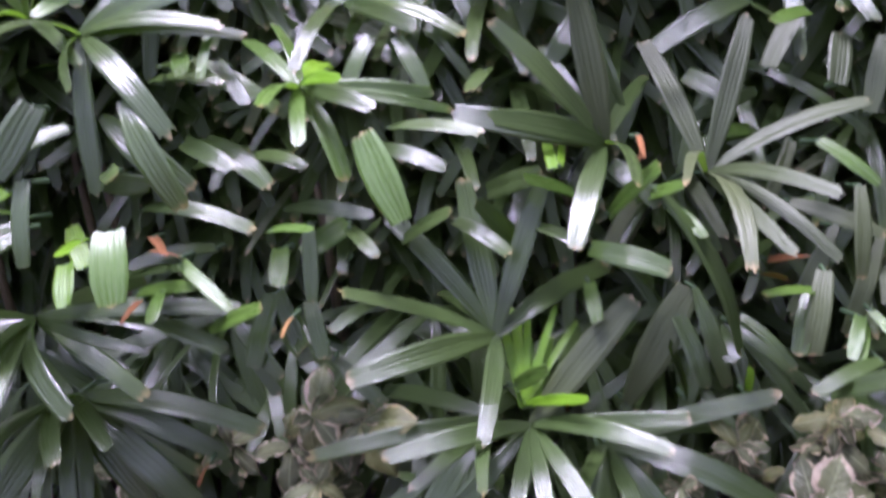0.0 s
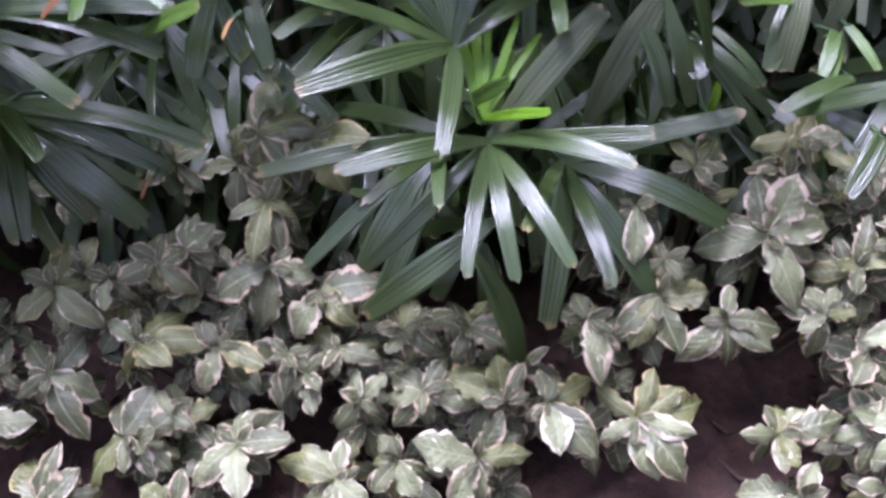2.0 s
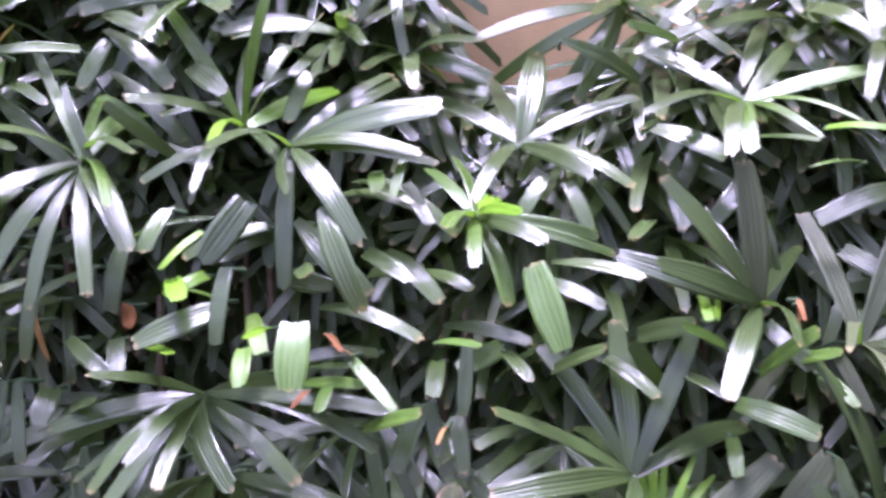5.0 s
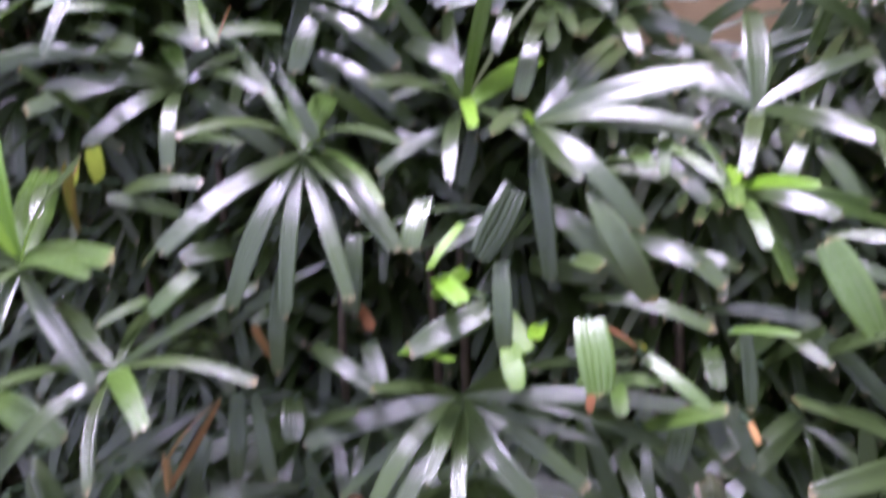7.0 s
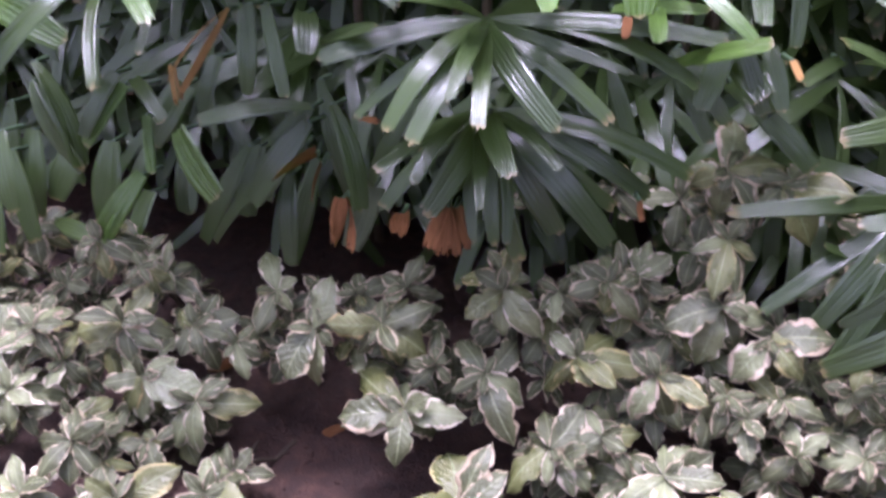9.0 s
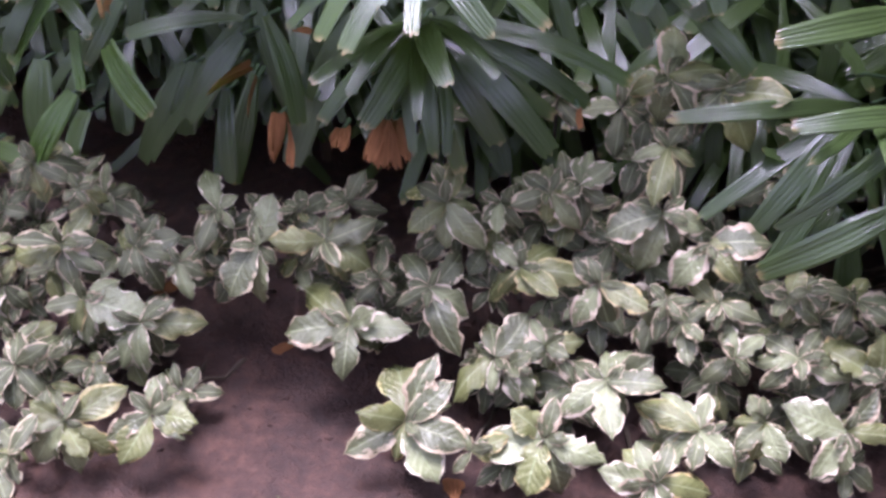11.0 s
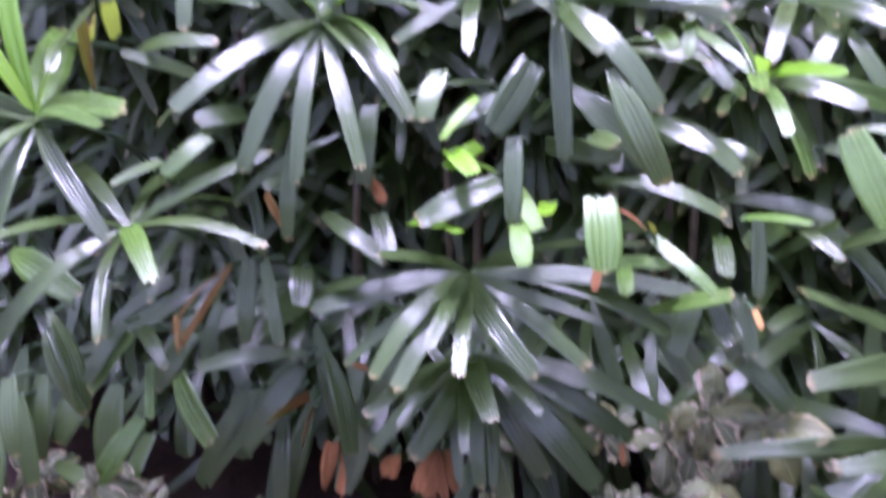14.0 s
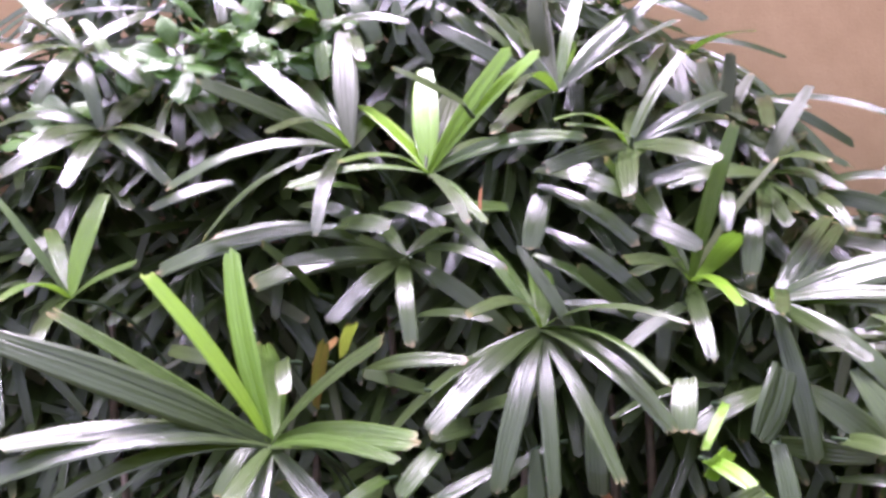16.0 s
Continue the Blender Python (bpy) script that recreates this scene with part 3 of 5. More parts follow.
frond(PALMS[2], (-0.948, 1.500, 1.427), [(69, -40, 11.1, PALM, 2.8)])
frond(PALMS[2], (-0.915, 1.520, 1.410), [(73, -35, 12.5, PALM, 2.7)])
frond(PALMS[2], (-1.284, 1.500, 1.481), [(-52, -46, 7.0, PALM, 3.0)])
frond(PALMS[2], (-1.043, 1.500, 1.486), [(-46, -63, 9.6, PALM, 3.2)])
frond(PALMS[2], (-1.096, 1.480, 1.449), [(62, -54, 10.9, PALM, 2.8)])
frond(PALMS[2], (-1.001, 1.600, 1.514), [(-28, -27, 17.0, PALM, 2.7), (-7, -39, 17.0, PALM, 2.7), (26, -43, 17.0, PALM, 2.7), (52, -28, 17.0, PALM, 2.7), (-128, 24, 17.0, PALM, 3.1), (-166, 41, 17.0, PALM, 3.3), (153, 20, 17.0, PALM, 3.1)])
frond(PALMS[2], (-1.138, 1.100, 0.522), [(54, -50, 15.8, PALM, 3.1)])
frond(PALMS[2], (-1.008, 1.100, 0.508), [(-32, -45, 9.9, YOUNG, 2.2)])
frond(PALMS[2], (-1.035, 1.100, 0.584), [(21, -42, 8.6, PALM, 1.6)])
frond(PALMS[2], (-1.042, 1.200, 0.458), [(44, -18, 8.7, PALM, 2.1)])
frond(PALMS[2], (-0.984, 1.100, 0.461), [(29, -36, 8.5, YOUNG, 1.3)])
frond(PALMS[2], (-1.240, 1.200, 0.352), [(13, -64, 13.9, PALM, 4.6)])
frond(PALMS[2], (-1.268, 1.200, 0.397), [(10, -66, 15.0, PALM, 3.4)])
frond(PALMS[2], (-1.166, 1.220, 0.344), [(-28, -53, 11.4, PALM, 4.6)])
frond(PALMS[2], (-1.118, 1.220, 0.341), [(3, -63, 13.1, PALM, 5.4)])
frond(PALMS[2], (-1.015, 1.100, 0.356), [(-30, -49, 10.6, YOUNG, 3.2)])
frond(PALMS[2], (-1.051, 1.200, 0.271), [(-12, -45, 8.6, PALM, 4.6)])
frond(PALMS[2], (-0.881, 1.200, 0.381), [(-45, -60, 17.0, PALM, 3.0)])
frond(PALMS[2], (-0.937, 1.100, 0.546), [(30, -22, 7.5, TAN, 0.6)])
frond(PALMS[2], (-0.930, 1.100, 0.545), [(33, -13, 7.3, TAN, 0.6)])
frond(PALMS[2], (-1.237, 1.250, 0.275), [(-45, -52, 13.8, PALM, 3.3)])
frond(PALMS[2], (-0.996, 1.250, 0.443), [(-32, -49, 10.8, PALM, 3.7)])
frond(PALMS[2], (-0.941, 1.250, 0.496), [(-3, -51, 9.5, PALM, 3.1)])
frond(PALMS[2], (-0.885, 1.250, 0.354), [(-2, -57, 11.2, PALM, 4.6)])
frond(PALMS[2], (-1.014, 1.280, 0.327), [(5, -60, 12.0, PALM, 4.0)])
frond(PALMS[3], (-0.756, 1.209, 0.948), [(-29, -21, 25.0, PALM, 3.2), (-64, -33, 26.1, PALM, 3.1), (10, -43, 25.0, PALM, 2.1), (33, -37, 25.0, PALM, 2.2), (46, -21, 25.0, PALM, 3.3), (39, -6, 25.0, YOUNG, 1.7), (47, 9, 25.0, PALM, 1.8), (-128, 39, 25.0, YOUNG, 1.7), (-173, 12, 25.0, YOUNG, 3.6), (-156, 20, 25.0, YOUNG, 2.0), (-11, -41, 25.0, PALM, 2.8), (-16, 12, 25.0, PALM, 1.8)])
frond(PALMS[3], (-0.555, 1.320, 1.001), [(-88, 55, 21.6, YOUNG, 2.5), (71, 76, 23.3, YOUNG, 2.4), (100, 56, 21.0, OLIVE, 2.3), (4, -20, 21.0, PALM, 2.4), (-28, 13, 21.0, PALM, 2.3), (41, -11, 21.0, PALM, 2.0), (154, 16, 21.0, LIME, 4.0), (12, -1, 21.0, LIME, 1.7), (-161, 39, 21.0, PALM, 2.6)])
frond(PALMS[3], (-0.499, 1.550, 1.202), [(153, 72, 16.0, OLIVE, 2.9), (-160, 64, 16.0, OLIVE, 3.0), (-152, 41, 16.0, OLIVE, 2.5), (143, 49, 16.0, OLIVE, 2.5)])
frond(PALMS[3], (-0.643, 1.360, 1.193), [(37, -7, 19.0, PALM, 3.3), (0, -21, 19.0, PALM, 3.0), (123, 26, 19.0, PALM, 2.5), (138, 50, 19.0, PALM, 2.5), (174, 22, 19.0, PALM, 3.2), (-37, -10, 19.0, PALM, 2.6), (-33, 9, 19.0, YOUNG, 1.5), (125, 14, 19.0, PALM, 2.2)])
frond(PALMS[3], (-0.751, 1.420, 1.277), [(-167, 48, 24.0, OLIVE, 2.6), (167, 53, 24.0, YOUNG, 2.4), (175, 29, 24.0, LIME, 2.0), (-162, 15, 24.0, LIME, 2.1), (121, 42, 24.0, PALM, 2.6), (116, 30, 24.0, PALM, 2.3), (-145, 37, 24.0, PALM, 2.8), (-115, 44, 24.0, PALM, 2.7), (141, 38, 24.0, PALM, 2.7), (-101, 29, 24.0, PALM, 2.6), (-11, -7, 24.0, PALM, 2.3), (-18, -17, 24.0, PALM, 2.6), (161, 12, 24.0, PALM, 2.7), (155, 28, 24.0, PALM, 2.5)])
frond(PALMS[3], (-0.847, 1.120, 1.240), [(-52, 22, 10.6, PALM, 2.1)])
frond(PALMS[3], (-0.574, 1.120, 0.908), [(-5, -39, 7.7, PALM, 3.0)])
frond(PALMS[3], (-0.527, 1.120, 0.881), [(-27, -32, 7.9, LIME, 1.2)])
frond(PALMS[3], (-0.522, 1.120, 0.822), [(-26, -14, 6.8, LIME, 2.0)])
frond(PALMS[3], (-0.825, 1.120, 1.102), [(-173, 32, 7.1, DEAD, 0.9)])
frond(PALMS[3], (-0.848, 1.180, 0.838), [(58, 21, 12.0, PALM, 2.3)])
frond(PALMS[3], (-0.685, 1.200, 0.841), [(9, -57, 11.1, PALM, 2.8)])
frond(PALMS[3], (-0.635, 1.250, 0.963), [(-51, 38, 12.1, PALM, 2.1)])
frond(PALMS[3], (-0.569, 1.240, 0.981), [(-53, -27, 11.3, PALM, 2.2)])
frond(PALMS[3], (-0.745, 1.120, 0.766), [(-31, -7, 7.0, PALM, 2.3)])
frond(PALMS[3], (-0.848, 1.100, 0.635), [(-42, -53, 13.3, TAN, 0.9)])
frond(PALMS[3], (-0.852, 1.100, 0.631), [(-45, -44, 11.8, TAN, 0.8)])
frond(PALMS[3], (-0.823, 1.100, 0.642), [(17, -56, 11.3, PALM, 2.4)])
frond(PALMS[3], (-0.799, 1.100, 0.645), [(36, -51, 11.9, PALM, 2.0)])
frond(PALMS[3], (-0.749, 1.100, 0.492), [(-47, -50, 13.5, PALM, 3.6)])
frond(PALMS[3], (-0.744, 1.100, 0.514), [(-66, -5, 14.8, PALM, 3.2)])
frond(PALMS[3], (-0.777, 1.100, 0.406), [(16, -61, 12.7, PALM, 2.9)])
frond(PALMS[3], (-0.716, 1.100, 0.522), [(43, -55, 14.4, PALM, 3.0)])
frond(PALMS[3], (-0.754, 1.100, 0.456), [(-63, -47, 19.5, PALM, 1.8)])
frond(PALMS[3], (-0.747, 1.100, 0.640), [(19, -23, 6.9, PALM, 3.1)])
frond(PALMS[3], (-0.643, 1.100, 0.725), [(29, -25, 7.6, PALM, 2.5)])
frond(PALMS[3], (-0.715, 1.100, 0.718), [(60, -14, 12.2, PALM, 2.4)])
frond(PALMS[3], (-0.754, 1.100, 0.818), [(11, -63, 13.2, PALM, 2.2)])
frond(PALMS[3], (-0.731, 1.200, 0.798), [(-65, -33, 16.9, PALM, 1.9)])
frond(PALMS[3], (-0.733, 1.100, 0.602), [(57, 28, 12.6, PALM, 2.1)])
frond(PALMS[3], (-0.528, 1.130, 0.648), [(-2, -5, 20.0, PALM, 2.2), (-28, -26, 20.0, PALM, 3.1), (-50, -29, 20.0, PALM, 2.2), (-17, -27, 20.0, PALM, 2.6), (-65, -11, 21.0, PALM, 3.2), (-25, 23, 20.0, PALM, 2.0), (35, -15, 20.0, PALM, 3.1), (64, -21, 20.0, PALM, 2.4), (82, -7, 26.4, PALM, 2.8), (85, 4, 28.8, PALM, 2.4), (65, -2, 20.0, PALM, 1.4), (159, -8, 20.0, PALM, 2.8), (8, -14, 20.0, PALM, 2.1)])
frond(PALMS[3], (-0.526, 1.170, 0.508), [(-13, -20, 19.0, PALM, 3.8), (-46, -35, 19.1, PALM, 3.0), (-17, -6, 19.0, PALM, 2.4), (9, -12, 19.0, PALM, 2.1), (36, -49, 20.8, PALM, 3.1), (23, -36, 19.0, PALM, 2.1), (18, -38, 19.0, PALM, 2.3), (19, 2, 19.0, PALM, 3.3), (57, -40, 19.2, PALM, 3.5), (65, -30, 24.5, PALM, 4.0), (77, -15, 24.5, PALM, 3.1), (81, -6, 28.4, PALM, 3.2), (38, 3, 19.0, PALM, 2.5), (-35, -8, 19.0, PALM, 2.4), (73, -23, 21.7, PALM, 2.6), (8, -35, 19.0, PALM, 2.2)])
frond(PALMS[3], (-0.557, 1.080, 0.405), [(-7, -27, 6.8, DEAD, 2.2)])
frond(PALMS[3], (-0.552, 1.080, 0.406), [(6, -33, 7.2, DEAD, 2.3)])
frond(PALMS[3], (-0.545, 1.080, 0.407), [(16, -28, 7.1, DEAD, 2.3)])
frond(PALMS[3], (-0.540, 1.080, 0.408), [(27, -18, 7.1, DEAD, 2.0)])
frond(PALMS[3], (-0.699, 1.080, 0.394), [(6, -32, 7.1, DEAD, 2.3)])
frond(PALMS[3], (-0.692, 1.080, 0.396), [(21, -34, 7.8, DEAD, 2.2)])
frond(PALMS[3], (-0.725, 1.080, 0.445), [(5, -23, 6.5, DEAD, 1.4)])
frond(PALMS[3], (-0.731, 1.080, 0.461), [(-33, -12, 7.4, DEAD, 2.2)])
frond(PALMS[3], (-0.633, 1.160, 0.331), [(7, 2, 6.0, DEAD, 3.0)])
frond(PALMS[3], (-0.671, 1.080, 0.518), [(34, 23, 7.9, DEAD, 1.2)])
frond(PALMS[3], (-0.686, 1.200, 0.743), [(31, -13, 7.2, DEAD, 2.2)])
frond(PALMS[3], (-0.489, 1.080, 0.788), [(-55, -20, 11.1, PALM, 3.2)])
frond(PALMS[3], (-0.596, 1.080, 0.726), [(52, 10, 10.0, LIME, 1.6)])
frond(PALMS[3], (-0.549, 1.080, 0.823), [(34, -7, 7.3, LIME, 2.5)])
frond(PALMS[3], (-0.837, 1.200, 0.705), [(47, -25, 9.7, TAN, 1.7)])
frond(PALMS[3], (-0.521, 1.200, 0.883), [(-67, -13, 15.7, PALM, 3.5)])
frond(PALMS[3], (-0.503, 1.120, 0.789), [(-29, 24, 7.5, YOUNG, 2.5)])
frond(PALMS[3], (-0.772, 1.300, 1.159), [(66, -14, 15.5, PALM, 2.9)])
frond(PALMS[3], (-0.768, 1.300, 1.137), [(67, -27, 16.9, PALM, 2.7)])
frond(PALMS[3], (-0.757, 1.300, 1.074), [(68, -30, 18.1, PALM, 2.8)])
frond(PALMS[3], (-0.773, 1.300, 1.038), [(63, -24, 14.4, YOUNG, 2.2)])
frond(PALMS[3], (-0.733, 1.300, 0.971), [(70, -7, 17.9, PALM, 2.2)])
frond(PALMS[3], (-0.763, 1.300, 1.121), [(-10, -49, 9.3, PALM, 3.1)])
frond(PALMS[3], (-0.630, 1.300, 1.090), [(54, -18, 10.7, PALM, 3.4)])
frond(PALMS[3], (-0.813, 1.300, 1.106), [(-58, -3, 11.5, YOUNG, 2.0)])
frond(PALMS[3], (-0.788, 1.220, 1.056), [(52, -45, 13.8, PALM, 1.8)])
frond(PALMS[3], (-0.724, 1.350, 1.176), [(38, -32, 9.0, PALM, 2.4)])
frond(PALMS[3], (-0.640, 1.300, 1.205), [(-57, 8, 11.0, YOUNG, 1.1)])
frond(PALMS[3], (-0.612, 1.350, 1.195), [(-32, -19, 7.5, PALM, 2.2)])
frond(PALMS[3], (-0.577, 1.280, 1.038), [(-46, -11, 8.8, PALM, 2.5)])
frond(PALMS[3], (-0.503, 1.360, 1.127), [(-8, -41, 8.0, PALM, 2.3)])
frond(PALMS[3], (-0.854, 1.200, 0.906), [(-26, -36, 8.2, PALM, 2.2)])
frond(PALMS[3], (-0.842, 1.150, 0.828), [(-35, 0, 7.3, PALM, 3.0)])
frond(PALMS[3], (-0.798, 1.500, 1.473), [(40, -77, 17.8, OLIVE, 2.6)])
frond(PALMS[3], (-0.782, 1.220, 0.367), [(-24, -68, 17.6, PALM, 3.3)])
frond(PALMS[3], (-0.672, 1.150, 0.378), [(-17, -50, 9.8, OLIVE, 3.6)])
frond(PALMS[3], (-0.766, 1.200, 0.506), [(50, -60, 18.9, PALM, 3.1)])
frond(PALMS[3], (-0.611, 1.200, 0.509), [(-48, -55, 15.4, PALM, 2.8)])
frond(PALMS[4], (-0.455, 1.255, 0.986), [(145, 26, 22.0, PALM, 3.9), (86, 18, 23.6, PALM, 4.4), (84, -2, 22.4, PALM, 2.7), (49, -29, 22.0, PALM, 2.8), (18, -56, 22.0, PALM, 2.5), (148, 29, 22.0, PALM, 2.6), (72, 3, 22.0, PALM, 2.1), (-7, 4, 22.0, PALM, 2.1), (20, -9, 22.0, PALM, 1.9)])
frond(PALMS[4], (-0.446, 1.470, 1.142), [(135, 50, 20.0, OLIVE, 2.8), (172, 28, 20.0, PALM, 2.8), (149, 23, 20.0, PALM, 2.9), (19, 8, 20.0, PALM, 2.3), (26, -3, 20.0, PALM, 2.4), (5, -17, 20.0, PALM, 2.3), (-6, -17, 20.0, PALM, 2.3), (-57, 0, 20.0, PALM, 3.7), (13, -12, 20.0, PALM, 2.2)])
frond(PALMS[4], (-0.464, 1.120, 0.925), [(-30, -46, 9.9, PALM, 4.2)])
frond(PALMS[4], (-0.389, 1.120, 0.844), [(28, 6, 6.8, PALM, 2.4)])
frond(PALMS[4], (-0.363, 1.080, 0.692), [(0, -3, 6.0, DEAD, 1.1)])
frond(PALMS[4], (-0.304, 1.080, 0.747), [(-8, 28, 6.8, DEAD, 0.9)])
frond(PALMS[4], (-0.179, 1.080, 0.666), [(2, 3, 6.0, TAN, 0.8)])
frond(PALMS[4], (-0.474, 1.080, 0.845), [(12, -54, 10.4, PALM, 2.2)])
frond(PALMS[4], (-0.382, 1.180, 0.775), [(70, -4, 17.2, PALM, 2.5)])
frond(PALMS[4], (-0.303, 1.080, 0.740), [(51, -21, 10.1, YOUNG, 1.7)])
frond(PALMS[4], (-0.455, 1.180, 0.673), [(67, 16, 16.2, PALM, 2.4)])
frond(PALMS[4], (-0.333, 1.080, 0.703), [(6, -12, 6.2, YOUNG, 2.0)])
frond(PALMS[4], (-0.226, 1.200, 0.647), [(37, -46, 10.8, PALM, 2.4)])
frond(PALMS[4], (-0.099, 1.200, 0.628), [(-40, -9, 7.9, PALM, 2.1)])
frond(PALMS[4], (-0.298, 1.200, 0.615), [(53, -33, 11.9, PALM, 2.1)])
frond(PALMS[4], (-0.286, 1.220, 0.584), [(42, -42, 10.8, PALM, 2.1)])
frond(PALMS[4], (-0.176, 1.200, 0.741), [(8, -55, 10.4, PALM, 2.1)])
frond(PALMS[4], (-0.216, 1.200, 0.708), [(7, -25, 6.7, YOUNG, 2.5)])
frond(PALMS[4], (-0.310, 1.080, 0.461), [(4, 5, 6.0, DEAD, 0.9)])
frond(PALMS[4], (-0.123, 1.200, 0.733), [(36, -12, 7.6, PALM, 2.2)])
frond(PALMS[4], (-0.147, 1.440, 0.992), [(-180, 43, 21.0, PALM, 4.8), (115, 23, 21.0, PALM, 3.3), (-122, 16, 21.0, PALM, 3.8), (60, -11, 21.0, PALM, 3.6), (-11, -18, 21.0, PALM, 2.4), (36, -5, 21.0, PALM, 2.7), (-155, 26, 21.0, PALM, 2.9)])
frond(PALMS[4], (-0.362, 1.580, 1.119), [(-39, 3, 17.0, PALM, 3.3), (-138, 16, 17.0, PALM, 3.1), (-169, 36, 17.0, PALM, 3.2), (162, 27, 17.0, PALM, 3.1), (55, 10, 17.0, PALM, 2.8), (68, -11, 17.0, PALM, 3.0), (16, -17, 17.0, PALM, 2.9), (-13, -8, 17.0, PALM, 2.7)])
frond(PALMS[4], (-0.192, 1.300, 0.897), [(-156, 26, 16.0, YOUNG, 2.6), (-140, 19, 16.0, YOUNG, 2.8), (92, -4, 18.1, YOUNG, 2.5), (177, -1, 16.0, LIME, 3.6), (90, -10, 20.8, YOUNG, 1.4), (-4, 4, 16.0, YOUNG, 2.6), (34, -38, 16.0, YOUNG, 3.0), (11, -14, 16.0, YOUNG, 2.1), (47, -2, 16.0, PALM, 2.6), (32, 13, 16.0, LIME, 1.9)])
frond(PALMS[4], (-0.431, 1.220, 0.887), [(64, -32, 16.3, PALM, 3.8)])
frond(PALMS[4], (-0.301, 1.220, 0.854), [(57, -24, 12.2, PALM, 3.0)])
frond(PALMS[4], (-0.448, 1.200, 0.812), [(59, 4, 11.6, PALM, 2.9)])
frond(PALMS[4], (-0.469, 1.200, 0.879), [(-58, -20, 12.2, PALM, 3.1)])
frond(PALMS[4], (-0.444, 1.120, 0.720), [(-148, 27, 7.9, LIME, 2.6)])
frond(PALMS[4], (-0.467, 1.120, 0.725), [(17, -27, 7.0, LIME, 2.7)])
frond(PALMS[4], (-0.369, 1.050, 0.791), [(15, -47, 9.1, YOUNG, 4.3)])
frond(PALMS[4], (-0.381, 1.120, 0.685), [(60, 15, 12.4, YOUNG, 2.2)])
frond(PALMS[4], (-0.299, 1.120, 0.629), [(57, 29, 12.8, YOUNG, 2.2)])
frond(PALMS[4], (-0.203, 1.120, 0.763), [(48, 13, 9.2, YOUNG, 1.7)])
frond(PALMS[4], (-0.386, 1.280, 0.919), [(66, -2, 14.8, PALM, 2.4)])
frond(PALMS[4], (-0.341, 1.300, 0.945), [(66, -23, 16.1, PALM, 2.3)])
frond(PALMS[4], (-0.339, 1.280, 0.804), [(57, 15, 11.4, PALM, 3.1)])
frond(PALMS[4], (-0.267, 1.300, 0.807), [(56, -1, 10.8, PALM, 2.5)])
frond(PALMS[4], (-0.218, 1.250, 0.747), [(65, 3, 14.4, PALM, 2.2)])
frond(PALMS[4], (-0.303, 1.200, 0.711), [(-58, 0, 11.2, PALM, 2.5)])
frond(PALMS[4], (-0.350, 1.120, 0.758), [(31, -2, 7.0, DEAD, 1.5)])
frond(PALMS[4], (-0.217, 1.200, 0.611), [(28, -17, 7.1, PALM, 3.9)])
frond(PALMS[4], (-0.185, 1.200, 0.632), [(22, -40, 8.5, PALM, 2.6)])
frond(PALMS[4], (-0.234, 1.200, 0.643), [(-20, -51, 10.2, PALM, 3.3)])
frond(PALMS[4], (-0.095, 1.280, 0.819), [(59, -7, 11.9, PALM, 2.4)])
frond(PALMS[4], (-0.139, 1.250, 0.671), [(45, 42, 11.5, PALM, 3.0)])
frond(PALMS[4], (-0.134, 1.250, 0.723), [(-41, -14, 8.2, YOUNG, 3.1)])
frond(PALMS[4], (-0.097, 1.350, 0.957), [(-31, -48, 10.4, PALM, 2.5)])
frond(PALMS[4], (-0.101, 1.500, 1.155), [(115, -22, 15.1, PALM, 3.7)])
frond(PALMS[4], (-0.186, 1.250, 0.535), [(57, -28, 12.5, PALM, 2.3)])
frond(PALMS[4], (-0.213, 1.250, 0.559), [(38, -8, 7.7, PALM, 3.1)])
frond(PALMS[4], (-0.430, 1.420, 1.146), [(-70, -3, 17.7, PALM, 3.9)])
frond(PALMS[4], (-0.464, 1.360, 1.088), [(-12, -50, 9.5, PALM, 2.9)])
frond(PALMS[4], (-0.357, 1.250, 0.943), [(59, -7, 11.6, PALM, 2.3)])
frond(PALMS[4], (-0.375, 1.160, 0.918), [(52, -50, 15.4, PALM, 3.4)])
frond(PALMS[4], (-0.323, 1.200, 0.855), [(53, -11, 10.2, PALM, 2.4)])
frond(PALMS[4], (-0.283, 1.250, 0.945), [(40, -28, 8.9, PALM, 2.3)])
frond(PALMS[4], (-0.285, 1.250, 0.984), [(-1, -39, 7.8, YOUNG, 1.7)])
frond(PALMS[4], (-0.325, 1.240, 0.960), [(20, -15, 6.6, YOUNG, 2.3)])
frond(PALMS[4], (-0.429, 1.100, 0.764), [(-0, 3, 6.0, LIME, 2.1)])
frond(PALMS[4], (-0.161, 1.200, 0.543), [(58, -29, 8.6, PALM, 1.8)])
frond(PALMS[5], (-0.042, 1.120, 0.770), [(-140, 50, 12.3, YOUNG, 4.2)])
frond(PALMS[5], (-0.073, 1.280, 0.846), [(65, 1, 14.1, PALM, 2.8)])
frond(PALMS[5], (-0.059, 1.250, 0.698), [(50, 33, 11.1, PALM, 2.6)])
frond(PALMS[5], (0.011, 1.250, 0.723), [(51, -16, 9.8, PALM, 2.6)])
frond(PALMS[5], (-0.066, 1.380, 0.948), [(36, -41, 9.7, PALM, 2.5)])
frond(PALMS[5], (0.056, 1.350, 0.903), [(-19, -14, 6.6, PALM, 3.0)])
frond(PALMS[5], (0.118, 1.450, 1.114), [(-125, 16, 11.0, PALM, 3.0)])
frond(PALMS[5], (0.073, 1.450, 1.162), [(-51, 11, 9.8, YOUNG, 1.7)])
